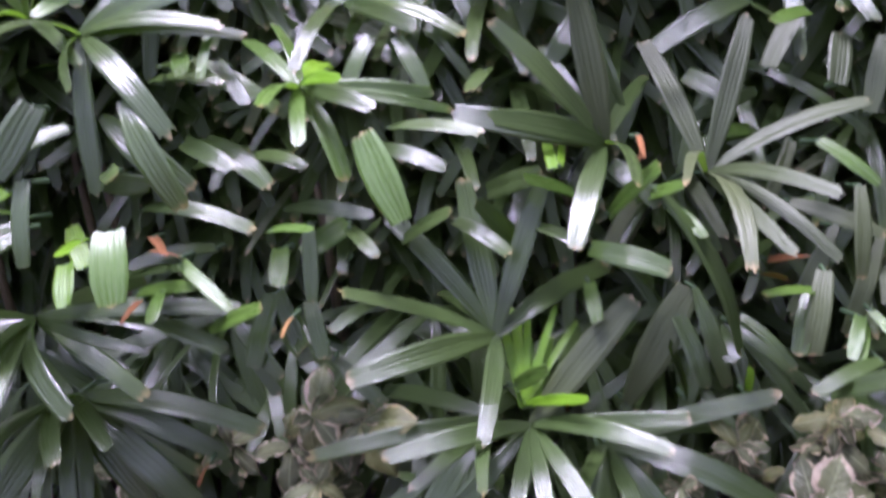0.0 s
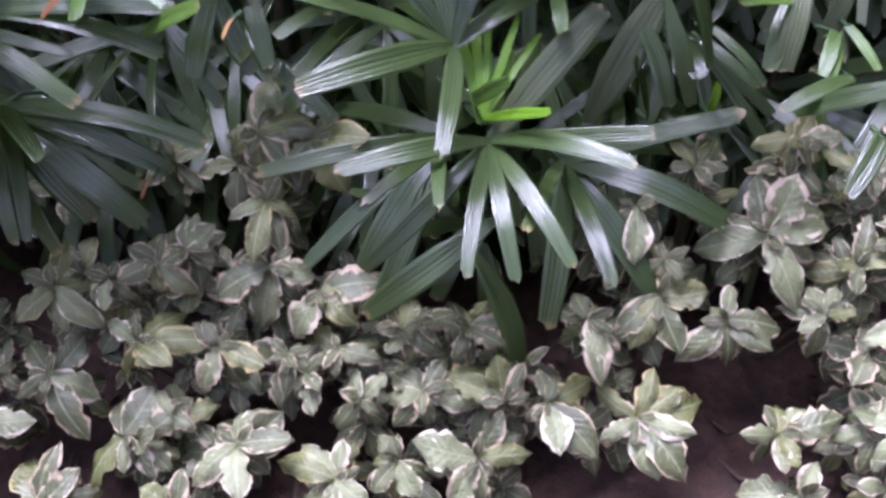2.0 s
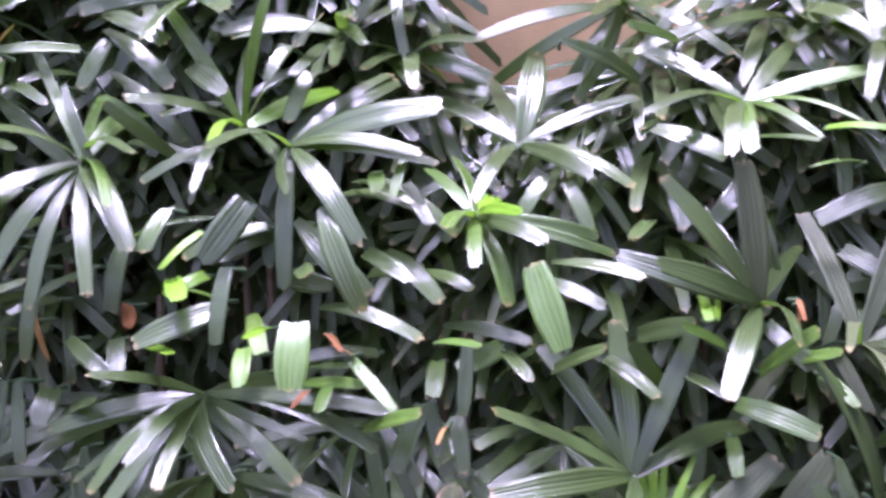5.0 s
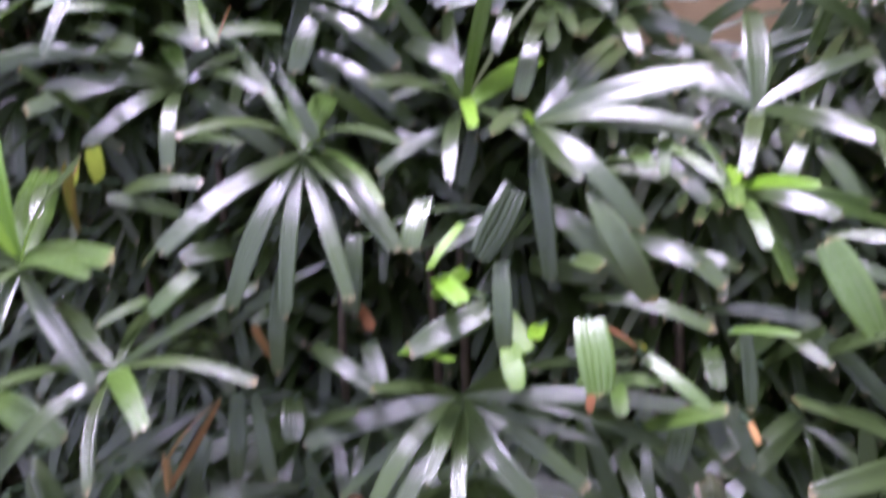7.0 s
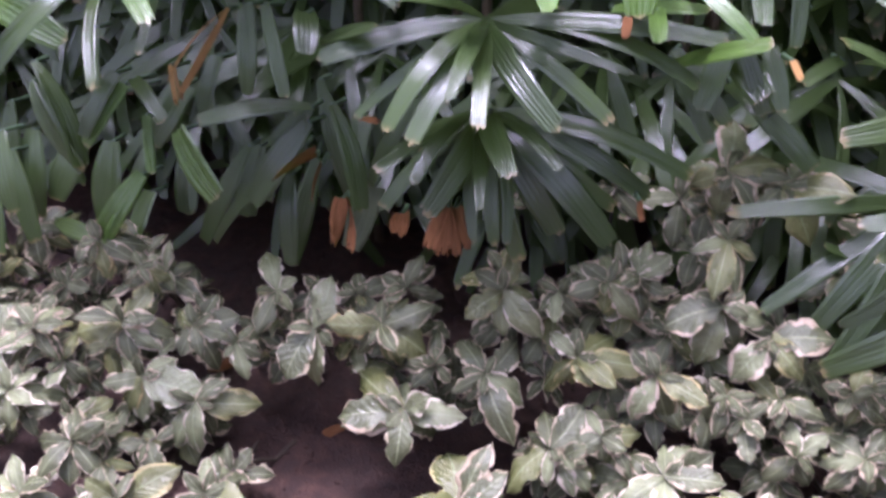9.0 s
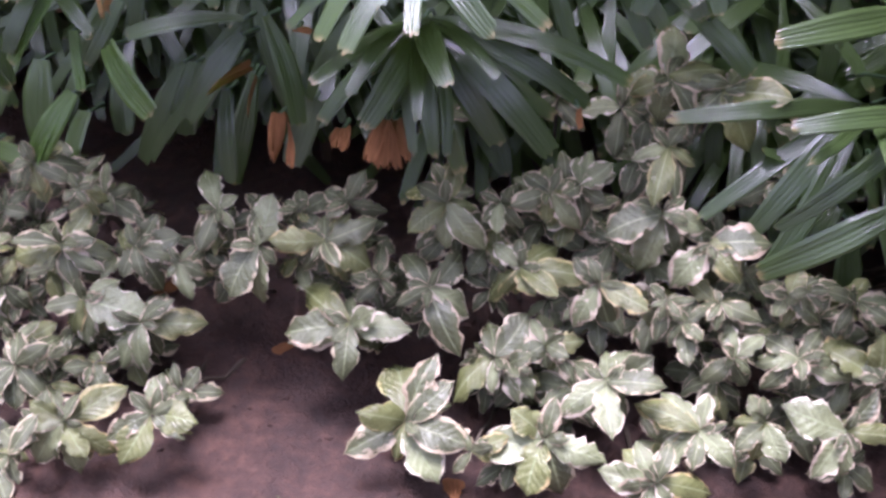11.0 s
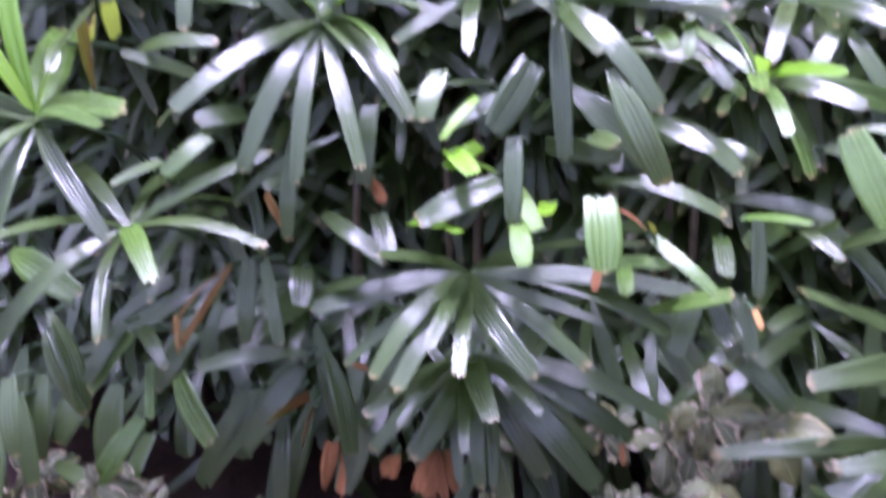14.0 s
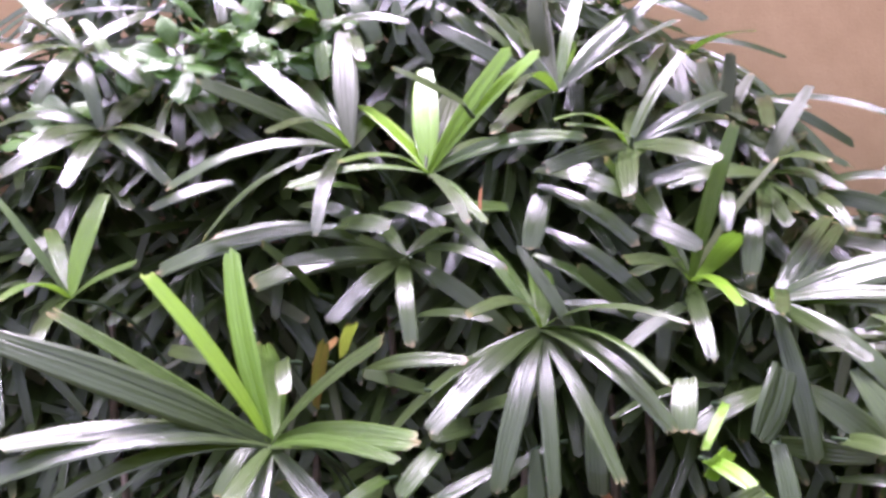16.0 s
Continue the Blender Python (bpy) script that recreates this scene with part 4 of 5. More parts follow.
frond(PALMS[5], (0.208, 1.270, 0.816), [(-98, 48, 22.0, PALM, 3.1), (-149, 70, 20.0, OLIVE, 3.8), (157, 15, 20.0, PALM, 2.7), (-52, 20, 20.0, PALM, 3.5), (-91, 14, 20.4, PALM, 3.4), (-16, -24, 20.0, PALM, 3.0), (-153, 32, 20.0, PALM, 2.5), (5, 1, 20.0, PALM, 2.0)])
frond(PALMS[5], (0.140, 1.220, 0.799), [(-173, 21, 6.5, LIME, 1.5)])
frond(PALMS[5], (0.148, 1.220, 0.803), [(174, 15, 6.2, LIME, 1.1)])
frond(PALMS[5], (0.212, 1.220, 0.736), [(42, 46, 11.5, YOUNG, 2.6)])
frond(PALMS[5], (0.246, 1.220, 0.756), [(39, 26, 8.6, YOUNG, 2.0)])
frond(PALMS[5], (0.188, 1.220, 0.690), [(58, -4, 11.2, YOUNG, 2.8)])
frond(PALMS[5], (0.290, 1.220, 0.742), [(28, -15, 7.0, YOUNG, 1.9)])
frond(PALMS[5], (0.261, 1.220, 0.773), [(60, -56, 21.2, PALM, 2.8)])
frond(PALMS[5], (0.165, 1.220, 0.766), [(-47, 25, 9.7, YOUNG, 2.2)])
frond(PALMS[5], (0.216, 1.250, 0.794), [(42, -25, 8.9, PALM, 2.5)])
frond(PALMS[5], (0.120, 1.250, 0.711), [(40, -3, 7.8, PALM, 2.5)])
frond(PALMS[5], (0.054, 1.300, 0.746), [(51, 24, 10.3, PALM, 3.0)])
frond(PALMS[5], (0.102, 1.280, 0.664), [(-46, 48, 12.9, PALM, 3.3)])
frond(PALMS[5], (0.272, 1.250, 0.623), [(-30, 37, 8.7, PALM, 2.3)])
frond(PALMS[5], (0.186, 1.220, 0.641), [(6, -26, 6.7, YOUNG, 2.0)])
frond(PALMS[5], (0.249, 1.220, 0.833), [(-10, -10, 6.2, DEAD, 0.5)])
frond(PALMS[5], (0.174, 1.400, 1.076), [(-48, -5, 19.0, PALM, 3.0), (101, 18, 19.0, YOUNG, 3.2), (44, -3, 19.0, YOUNG, 1.6), (-1, -17, 19.0, YOUNG, 2.8), (-130, 20, 19.0, PALM, 3.4), (151, 30, 19.0, PALM, 2.7), (25, -9, 19.0, YOUNG, 1.1), (-9, -18, 19.0, PALM, 2.5)])
frond(PALMS[5], (0.284, 1.380, 1.050), [(52, 4, 9.9, LIME, 1.4)])
frond(PALMS[5], (0.194, 1.380, 1.032), [(51, 3, 9.6, YOUNG, 1.0)])
frond(PALMS[5], (0.051, 1.360, 1.036), [(59, -13, 12.1, PALM, 3.4)])
frond(PALMS[5], (0.191, 1.360, 0.977), [(-41, -37, 9.9, PALM, 2.9)])
frond(PALMS[5], (0.264, 1.200, 0.776), [(60, -60, 23.6, PALM, 2.9)])
frond(PALMS[5], (0.308, 1.250, 0.576), [(27, -50, 10.4, PALM, 2.6)])
frond(PALMS[5], (0.239, 1.350, 0.838), [(-140, 56, 13.9, PALM, 3.8)])
frond(PALMS[5], (0.242, 1.200, 0.844), [(-1, -11, 6.1, DEAD, 0.8)])
frond(PALMS[5], (0.105, 1.128, 0.482), [(-58, 7, 21.5, PALM, 2.5), (-55, -32, 22.6, PALM, 2.8), (-8, -15, 21.5, PALM, 2.1), (8, -18, 21.5, PALM, 2.1), (27, -15, 21.5, PALM, 2.3), (67, 16, 21.5, PALM, 2.3), (50, 13, 21.5, PALM, 2.5), (115, 45, 21.5, OLIVE, 3.8)])
frond(PALMS[5], (0.098, 1.150, 0.503), [(-163, 36, 14.0, LIME, 1.0), (-171, 41, 14.0, LIME, 1.0), (176, 44, 14.0, LIME, 1.0), (152, 47, 14.0, LIME, 1.0), (141, 32, 14.0, LIME, 1.0), (-177, 37, 14.0, LIME, 0.8), (150, 22, 14.0, LIME, 1.0), (37, 27, 14.0, LIME, 1.5)])
frond(PALMS[5], (0.095, 1.160, 0.490), [(-160, 51, 10.2, LIME, 1.5)])
frond(PALMS[5], (0.101, 1.160, 0.491), [(176, 50, 9.4, LIME, 1.5)])
frond(PALMS[5], (0.107, 1.160, 0.491), [(155, 48, 9.9, LIME, 1.5)])
frond(PALMS[5], (0.086, 1.160, 0.524), [(35, 38, 9.3, YOUNG, 2.0)])
frond(PALMS[5], (0.061, 1.185, 0.584), [(-70, 26, 22.5, PALM, 3.1), (-124, 38, 22.5, PALM, 3.2), (-162, 53, 22.5, PALM, 3.5), (145, 57, 22.5, PALM, 3.1), (134, 8, 22.5, PALM, 3.3), (-52, 3, 22.5, PALM, 3.3), (-3, -6, 22.5, PALM, 2.5), (-156, -7, 22.5, PALM, 2.3)])
frond(PALMS[5], (0.054, 1.200, 0.451), [(-73, -3, 26.2, PALM, 2.4), (-54, -27, 26.2, PALM, 2.6), (-42, -38, 22.3, PALM, 3.7), (-30, -42, 26.3, PALM, 3.0), (-2, 7, 22.0, PALM, 2.0), (-126, -8, 22.0, PALM, 3.1), (-27, 5, 22.0, PALM, 2.0)])
frond(PALMS[5], (0.208, 1.200, 0.406), [(40, -34, 22.6, PALM, 3.7), (-9, -48, 22.7, PALM, 3.8), (65, -8, 23.1, PALM, 4.1), (83, 22, 24.4, PALM, 2.8), (123, -14, 22.0, PALM, 2.6), (13, -12, 22.0, PALM, 2.5), (-17, 9, 22.0, PALM, 2.0)])
frond(PALMS[5], (0.100, 1.200, 0.268), [(26, -69, 18.4, PALM, 4.6)])
frond(PALMS[5], (0.079, 1.200, 0.288), [(-38, -46, 10.9, PALM, 2.8)])
frond(PALMS[5], (0.036, 1.300, 0.368), [(-172, 73, 20.2, PALM, 2.7)])
frond(PALMS[5], (0.203, 1.220, 0.382), [(-19, -58, 12.1, PALM, 2.7)])
frond(PALMS[5], (-0.011, 1.200, 0.286), [(56, 31, 12.5, PALM, 2.4)])
frond(PALMS[5], (0.239, 1.220, 0.460), [(123, 55, 18.7, OLIVE, 4.8)])
frond(PALMS[5], (0.112, 1.060, 0.410), [(-76, -35, 20.8, PALM, 3.6)])
frond(PALMS[5], (0.088, 1.060, 0.354), [(57, -66, 18.1, PALM, 4.0)])
frond(PALMS[5], (0.026, 1.150, 0.364), [(-68, 27, 12.1, PALM, 1.8)])
frond(PALMS[5], (0.060, 1.100, 0.429), [(2, 3, 4.0, PALM, 1.5)])
frond(PALMS[6], (0.423, 1.350, 0.805), [(-59, -5, 11.7, PALM, 2.6)])
frond(PALMS[6], (0.343, 1.420, 1.173), [(-152, 14, 18.0, PALM, 3.4), (143, 19, 18.0, PALM, 2.9), (177, 36, 18.0, PALM, 2.7), (11, -12, 18.0, PALM, 2.3), (-13, -27, 18.0, PALM, 1.8), (-169, 7, 18.0, YOUNG, 3.1)])
frond(PALMS[6], (0.342, 1.380, 1.006), [(-55, -4, 10.4, YOUNG, 1.1)])
frond(PALMS[6], (0.411, 1.400, 0.973), [(-66, -19, 15.4, PALM, 3.4)])
frond(PALMS[6], (0.333, 1.400, 0.876), [(41, -16, 8.3, PALM, 2.7)])
frond(PALMS[6], (0.429, 1.400, 0.851), [(-61, -10, 12.6, PALM, 2.3)])
frond(PALMS[6], (0.338, 1.260, 0.775), [(-159, 40, 23.0, OLIVE, 3.1), (150, 53, 23.0, OLIVE, 3.0), (101, 20, 23.0, OLIVE, 3.3), (28, 8, 23.0, OLIVE, 1.9), (2, -12, 23.0, OLIVE, 2.5), (30, -12, 23.0, OLIVE, 2.0), (14, -7, 23.0, OLIVE, 1.8), (-17, 13, 23.0, OLIVE, 1.5)])
frond(PALMS[6], (0.378, 1.200, 0.599), [(45, -29, 9.7, PALM, 1.5)])
frond(PALMS[6], (0.479, 1.200, 0.660), [(-23, -54, 11.1, OLIVE, 2.7)])
frond(PALMS[6], (0.529, 1.250, 0.755), [(-7, -60, 12.0, OLIVE, 2.1)])
frond(PALMS[6], (0.536, 1.200, 0.580), [(-22, -19, 6.9, YOUNG, 1.8)])
frond(PALMS[6], (0.482, 1.200, 0.629), [(-58, 13, 11.5, YOUNG, 2.0)])
frond(PALMS[6], (0.468, 1.350, 0.790), [(-38, -45, 10.8, OLIVE, 2.2)])
frond(PALMS[6], (0.506, 1.350, 0.789), [(47, -28, 10.1, YOUNG, 2.2)])
frond(PALMS[6], (0.460, 1.300, 0.718), [(60, -13, 12.5, OLIVE, 2.4)])
frond(PALMS[6], (0.431, 1.300, 0.611), [(15, 19, 6.6, DEAD, 1.7)])
frond(PALMS[6], (0.437, 1.300, 0.636), [(29, 22, 7.4, DEAD, 1.4)])
frond(PALMS[6], (0.382, 1.320, 0.603), [(43, 45, 11.5, PALM, 2.6)])
frond(PALMS[6], (0.329, 1.250, 0.618), [(33, -60, 14.1, PALM, 2.3)])
frond(PALMS[6], (0.538, 1.400, 0.855), [(161, 43, 8.7, OLIVE, 3.5)])
frond(PALMS[6], (0.444, 1.400, 0.882), [(141, 41, 10.3, OLIVE, 3.0)])
frond(PALMS[6], (0.588, 1.400, 0.813), [(152, 56, 12.0, OLIVE, 2.8)])
frond(PALMS[6], (0.484, 1.380, 0.959), [(-46, -3, 8.7, YOUNG, 2.2)])
frond(PALMS[6], (0.542, 1.150, 0.557), [(-59, -6, 11.7, PALM, 2.1)])
frond(PALMS[6], (0.393, 1.200, 0.481), [(-12, 51, 9.8, LIME, 1.2)])
frond(PALMS[6], (0.523, 1.300, 0.683), [(-48, -49, 13.9, OLIVE, 2.3)])
frond(PALMS[6], (0.584, 1.300, 0.665), [(-41, -57, 14.6, OLIVE, 2.4)])
frond(PALMS[6], (0.414, 1.350, 0.808), [(-44, 6, 8.4, YOUNG, 2.3)])
frond(PALMS[6], (0.506, 1.350, 0.708), [(-63, -17, 13.9, PALM, 2.0)])
frond(PALMS[6], (0.549, 1.050, 0.533), [(-39, -28, 8.7, PALM, 2.6)])
frond(PALMS[6], (0.475, 1.120, 0.529), [(53, 32, 11.7, PALM, 2.5)])
frond(PALMS[6], (0.331, 1.280, 0.430), [(-34, 60, 14.3, PALM, 2.2)])
frond(PALMS[6], (0.361, 1.250, 0.555), [(12, -16, 6.4, PALM, 2.8)])
frond(PALMS[6], (0.373, 1.220, 0.577), [(47, -24, 9.6, PALM, 1.4)])
frond(PALMS[6], (0.467, 1.200, 0.630), [(-26, -42, 8.9, PALM, 2.7)])
frond(PALMS[6], (0.530, 1.200, 0.595), [(-25, -25, 7.3, YOUNG, 2.0)])
frond(PALMS[6], (0.542, 1.200, 0.602), [(23, -25, 7.2, YOUNG, 1.7)])

# ---- inner fronds, deeper in the hedge ----
def front(x, z):
    """How far back the hedge's face lies at a height."""
    return 1.10 + 0.10 * max(0.0, z - 0.75) + 0.05 * math.sin(3 * x + 5 * z)


def inner_leaves():
    head, n, leaves = R.gauss(0, 38), R.randint(6, 9), []
    for k in range(n):
        a = -118 + 236 * k / (n - 1) + R.gauss(0, 6)
        leaves.append((head + a, R.gauss(-24, 14) - 20 * abs(a) / 118, R.uniform(20, 28)))
    return leaves


def inner_mass(p, places):
    """The crowded old leaves at the back of a palm, in one mesh."""
    verts, faces, uv = [], [], []
    for hub in places:
        for head, rise, cm in inner_leaves():
            h, e, l = radians(head), radians(rise), cm / 100
            v, f, c = strap((l * math.sin(h) * math.cos(e), -l * math.cos(h) * math.cos(e), l * math.sin(e)), R.uniform(0.020, 0.028), 0.07)
            k = len(verts)
            verts += [q + Vector(hub) - p.location for q in v]
            faces += [tuple(i + k for i in q) for q in f]
            uv += c
    under(tagged(mesh_object("inner_foliage", verts, faces, PALM, uv), kind="stuff"), p)


def crest(x):
    """The height of the hedge's top along the wall."""
    for x0, z0, x1, z1 in ((-9, 1.42, -1.74, 1.42), (-1.74, 1.50, -1.62, 1.68), (-1.62, 1.68, -0.92, 1.64), (-0.92, 1.62, -0.6, 1.46), (-0.6, 1.46, -0.42, 1.30), (-0.42, 1.30, -0.30, 1.09), (-0.30, 1.07, -0.02, 1.07)):
        if x < x1:
            return z0 + (z1 - z0) * (x - x0) / (x1 - x0)
    return 1.30


for p in PALMS:
    for k in range(17):
        x, z = p.location.x + R.uniform(-0.26, 0.26), R.uniform(0.48, 1.04)
        frond(p, (x, front(x, z) + R.uniform(0.48, 0.62), z), inner_leaves(), R.choice((PALM, PALM, PALM, PALM, OLIVE)), R.uniform(0.018, 0.024), 0.07)
    places = [(p.location.x + R.uniform(-0.24, 0.24), R.uniform(1.40, 1.58), R.uniform(0.24, 0.52)) for k in range(18)]
    for k in range(130):
        x = p.location.x + R.uniform(-0.27, 0.27)
        z = 0.25 + (crest(x) - 0.25) * R.random() ** 0.75
        places.append((x, R.uniform(1.64, 1.86), z))
    inner_mass(p, places)

# ---- low shrubs ----
shrubs = [shrub(x, 1.0 + 0.03 * math.sin(9 * x)) for x in (-1.15, -0.95, -0.75, -0.55, -0.35, -0.15, 0.05, 0.25, 0.45, 0.65, 0.85)]


bunch(shrubs[0], (-1.119, 0.865, 0.135), 0.072, 8, SHRUB_PALE)
bunch(shrubs[0], (-1.060, 0.768, 0.050), 0.072, 8, SHRUB_PALE)
bunch(shrubs[0], (-1.185, 0.812, 0.080), 0.074, 8, SHRUB_PALE)
bunch(shrubs[0], (-1.110, 0.932, 0.200), 0.062, 8)
bunch(shrubs[0], (-1.292, 1.072, 0.212), 0.064, 8)
bunch(shrubs[0], (-1.250, 1.010, 0.160), 0.066, 8)
bunch(shrubs[0], (-1.215, 0.960, 0.120), 0.068, 8, SHRUB_PALE)
bunch(shrubs[0], (-1.330, 1.150, 0.270), 0.060, 7)
bunch(shrubs[1], (-1.011, 0.830, 0.099), 0.065, 7)
bunch(shrubs[9], (0.657, 1.085, 0.367), 0.067, 8)
bunch(shrubs[9], (0.658, 1.001, 0.278), 0.066, 8)
bunch(shrubs[9], (0.646, 0.923, 0.197), 0.066, 8, SHRUB_PALE)
bunch(shrubs[9], (0.647, 1.151, 0.436), 0.059, 7)
whorl(shrubs[0], (-1.067, 0.928, 0.147), [(-17, 3.4), (79, 4.2), (-99, 5.0), (-39, 5.2)])
whorl(shrubs[0], (-1.050, 1.040, 0.281), [(72, 3.9), (-13, 6.0), (-113, 4.2), (-69, 5.0), (-159, 3.5), (17, 7.0)])
whorl(shrubs[0], (-1.253, 1.161, 0.187), [(143, 7.2), (58, 6.2), (-4, 6.7), (-125, 5.8), (-69, 6.7)])
whorl(shrubs[0], (-1.148, 1.163, 0.190), [(135, 6.0), (63, 5.3), (-5, 5.7), (-105, 5.4), (-55, 5.8)])
whorl(shrubs[0], (-1.074, 1.150, 0.174), [(135, 4.6), (66, 4.6), (-0, 4.7), (-101, 4.8), (-56, 5.1)])
whorl(shrubs[0], (-1.279, 1.119, 0.137), [(135, 5.4), (53, 4.8), (-5, 5.3), (-90, 4.8)])
whorl(shrubs[0], (-1.175, 1.112, 0.129), [(131, 5.0), (53, 4.7), (-11, 4.8), (-103, 4.4), (-153, 4.2)])
whorl(shrubs[1], (-0.993, 0.971, 0.200), [(153, 8.7), (63, 6.9, SHRUB_YELLOW), (-156, 8.0, SHRUB_YELLOW), (21, 5.2), (-12, 7.9), (178, 6.5), (-28, 6.9)])
whorl(shrubs[1], (-0.883, 0.979, 0.209), [(67, 6.1), (118, 3.4), (155, 6.2), (23, 6.6), (-0, 6.0), (-109, 4.9), (-65, 4.7), (-48, 7.9)])
whorl(shrubs[1], (-0.945, 0.926, 0.146), [(46, 5.3, SHRUB_PALE), (-158, 6.5), (-124, 3.6, SHRUB_PALE), (-84, 7.3, SHRUB_PALE), (14, 6.7), (-6, 9.8, SHRUB_PALE), (-55, 6.4), (160, 8.2), (-118, 6.9)])
whorl(shrubs[1], (-0.860, 0.914, 0.131), [(3, 8.9, SHRUB_YELLOW), (-15, 8.3, SHRUB_PALE), (104, 3.3, SHRUB_PALE), (51, 5.7), (24, 4.9, SHRUB_PALE), (-164, 5.9), (-109, 7.3), (-80, 7.0, SHRUB_PALE)])
whorl(shrubs[1], (-1.035, 0.874, 0.095), [(56, 3.9, SHRUB_PALE), (164, 3.0), (-45, 3.7), (-33, 6.0, SHRUB_PALE)])
whorl(shrubs[1], (-0.900, 0.757, 0.095), [(-168, 5.3, SHRUB_PALE), (-123, 7.5, SHRUB_PALE), (74, 4.0), (-77, 8.0), (-50, 5.8, SHRUB_YELLOW), (-29, 7.7, SHRUB_YELLOW), (155, 5.3, SHRUB_YELLOW), (47, 8.7, SHRUB_YELLOW), (-108, 2.4)])
whorl(shrubs[1], (-0.910, 0.857, 0.095), [(-156, 4.3), (-0, 2.0, SHRUB_YELLOW), (-111, 4.4), (-47, 5.5)])
whorl(shrubs[1], (-0.943, 0.695, 0.095), [(-67, 4.1), (39, 2.0), (-128, 2.9), (60, 5.8)])
whorl(shrubs[1], (-0.974, 0.854, 0.095), [(104, 3.3), (-61, 2.0), (-160, 5.9, SHRUB_YELLOW), (41, 3.4)])
whorl(shrubs[1], (-0.980, 1.023, 0.261), [(37, 4.1), (135, 3.4), (-34, 2.9), (-124, 2.9)])
whorl(shrubs[2], (-0.820, 0.971, 0.199), [(-61, 5.7, SHRUB_PALE), (-90, 3.4), (-15, 2.5), (-5, 4.4), (169, 2.0), (63, 3.6)])
whorl(shrubs[2], (-0.775, 1.023, 0.261), [(118, 7.2, SHRUB_PALE), (-90, 6.4), (-128, 6.4), (48, 3.6, SHRUB_PALE), (-41, 3.7), (-135, 2.8)])
whorl(shrubs[2], (-0.713, 0.996, 0.229), [(105, 6.2), (77, 7.8, SHRUB_PALE), (-112, 4.3), (-111, 8.4), (-87, 8.5, SHRUB_PALE), (-27, 3.6), (-143, 5.5), (99, 8.1)])
whorl(shrubs[2], (-0.665, 1.032, 0.273), [(72, 2.5), (-124, 2.9), (-39, 2.5), (153, 2.7)])
whorl(shrubs[2], (-0.798, 0.792, 0.095), [(9, 6.9, SHRUB_YELLOW), (-23, 5.8), (-104, 7.8, SHRUB_YELLOW), (-142, 6.7), (137, 4.1), (27, 4.2), (103, 5.2, SHRUB_PALE)])
whorl(shrubs[3], (-0.620, 1.009, 0.245), [(-162, 7.7, SHRUB_YELLOW), (-125, 5.6), (61, 4.9, SHRUB_YELLOW), (107, 4.0), (28, 7.6), (13, 8.9), (-12, 7.7), (-58, 6.3), (-69, 3.4, SHRUB_PALE), (158, 4.3)])
whorl(shrubs[3], (-0.597, 1.046, 0.289), [(51, 5.1), (141, 2.2), (69, 4.9), (160, 4.6), (-0, 3.9)])
whorl(shrubs[3], (-0.570, 0.940, 0.162), [(157, 12.0, SHRUB_YELLOW), (106, 5.6, SHRUB_PALE), (155, 4.3), (35, 5.5, SHRUB_PALE), (11, 8.0), (-8, 13.2), (-38, 6.0, SHRUB_PALE), (-171, 6.8, SHRUB_PALE), (-149, 9.7, SHRUB_PALE), (-101, 6.0), (-81, 7.5), (-166, 10.3)])
whorl(shrubs[3], (-0.470, 0.983, 0.214), [(135, 7.8), (49, 7.3), (-16, 7.5, SHRUB_PALE), (-60, 9.3), (-180, 3.5), (-144, 5.3)])
whorl(shrubs[3], (-0.464, 1.057, 0.303), [(80, 6.5, SHRUB_YELLOW), (-134, 7.0, SHRUB_YELLOW), (-90, 6.4, SHRUB_PALE), (-47, 8.6, SHRUB_PALE), (151, 4.9), (10, 4.4)])
whorl(shrubs[3], (-0.472, 0.847, 0.095), [(167, 8.0, SHRUB_YELLOW), (-144, 9.6), (-53, 9.4, SHRUB_PALE), (-101, 5.8, SHRUB_YELLOW), (-12, 9.1), (81, 10.7), (113, 9.8, SHRUB_YELLOW), (45, 8.4), (144, 6.2), (33, 3.7, SHRUB_PALE)])
whorl(shrubs[3], (-0.540, 0.984, 0.215), [(157, 3.0), (-30, 3.2), (98, 2.8), (45, 2.8)])
whorl(shrubs[4], (-0.391, 1.064, 0.310), [(77, 3.4), (-126, 4.0), (-94, 4.8, SHRUB_PALE), (-52, 4.2), (27, 3.5)])
whorl(shrubs[4], (-0.329, 1.079, 0.328), [(-142, 5.7), (-93, 4.5, SHRUB_YELLOW), (-3, 3.3, SHRUB_YELLOW), (48, 3.1), (-44, 6.7, SHRUB_PALE), (150, 4.7), (104, 5.6)])
whorl(shrubs[4], (-0.291, 1.088, 0.339), [(74, 5.5, SHRUB_PALE), (21, 6.0, SHRUB_PALE), (41, 5.6, SHRUB_PALE), (99, 4.7, SHRUB_PALE), (-19, 4.1)])
whorl(shrubs[4], (-0.354, 1.011, 0.247), [(-139, 7.2, SHRUB_YELLOW), (-104, 5.0, SHRUB_YELLOW), (40, 8.4, SHRUB_YELLOW), (97, 4.3), (-27, 6.9), (7, 10.2, SHRUB_YELLOW), (148, 5.1), (-56, 4.9)])
whorl(shrubs[4], (-0.369, 0.933, 0.153), [(-136, 8.3, SHRUB_YELLOW), (-87, 5.1, SHRUB_PALE), (67, 6.1), (106, 6.2), (60, 7.8), (160, 5.1)])
whorl(shrubs[4], (-0.351, 0.928, 0.148), [(-47, 5.9, SHRUB_PALE), (-73, 5.4, SHRUB_PALE), (38, 8.4), (-6, 3.5)])
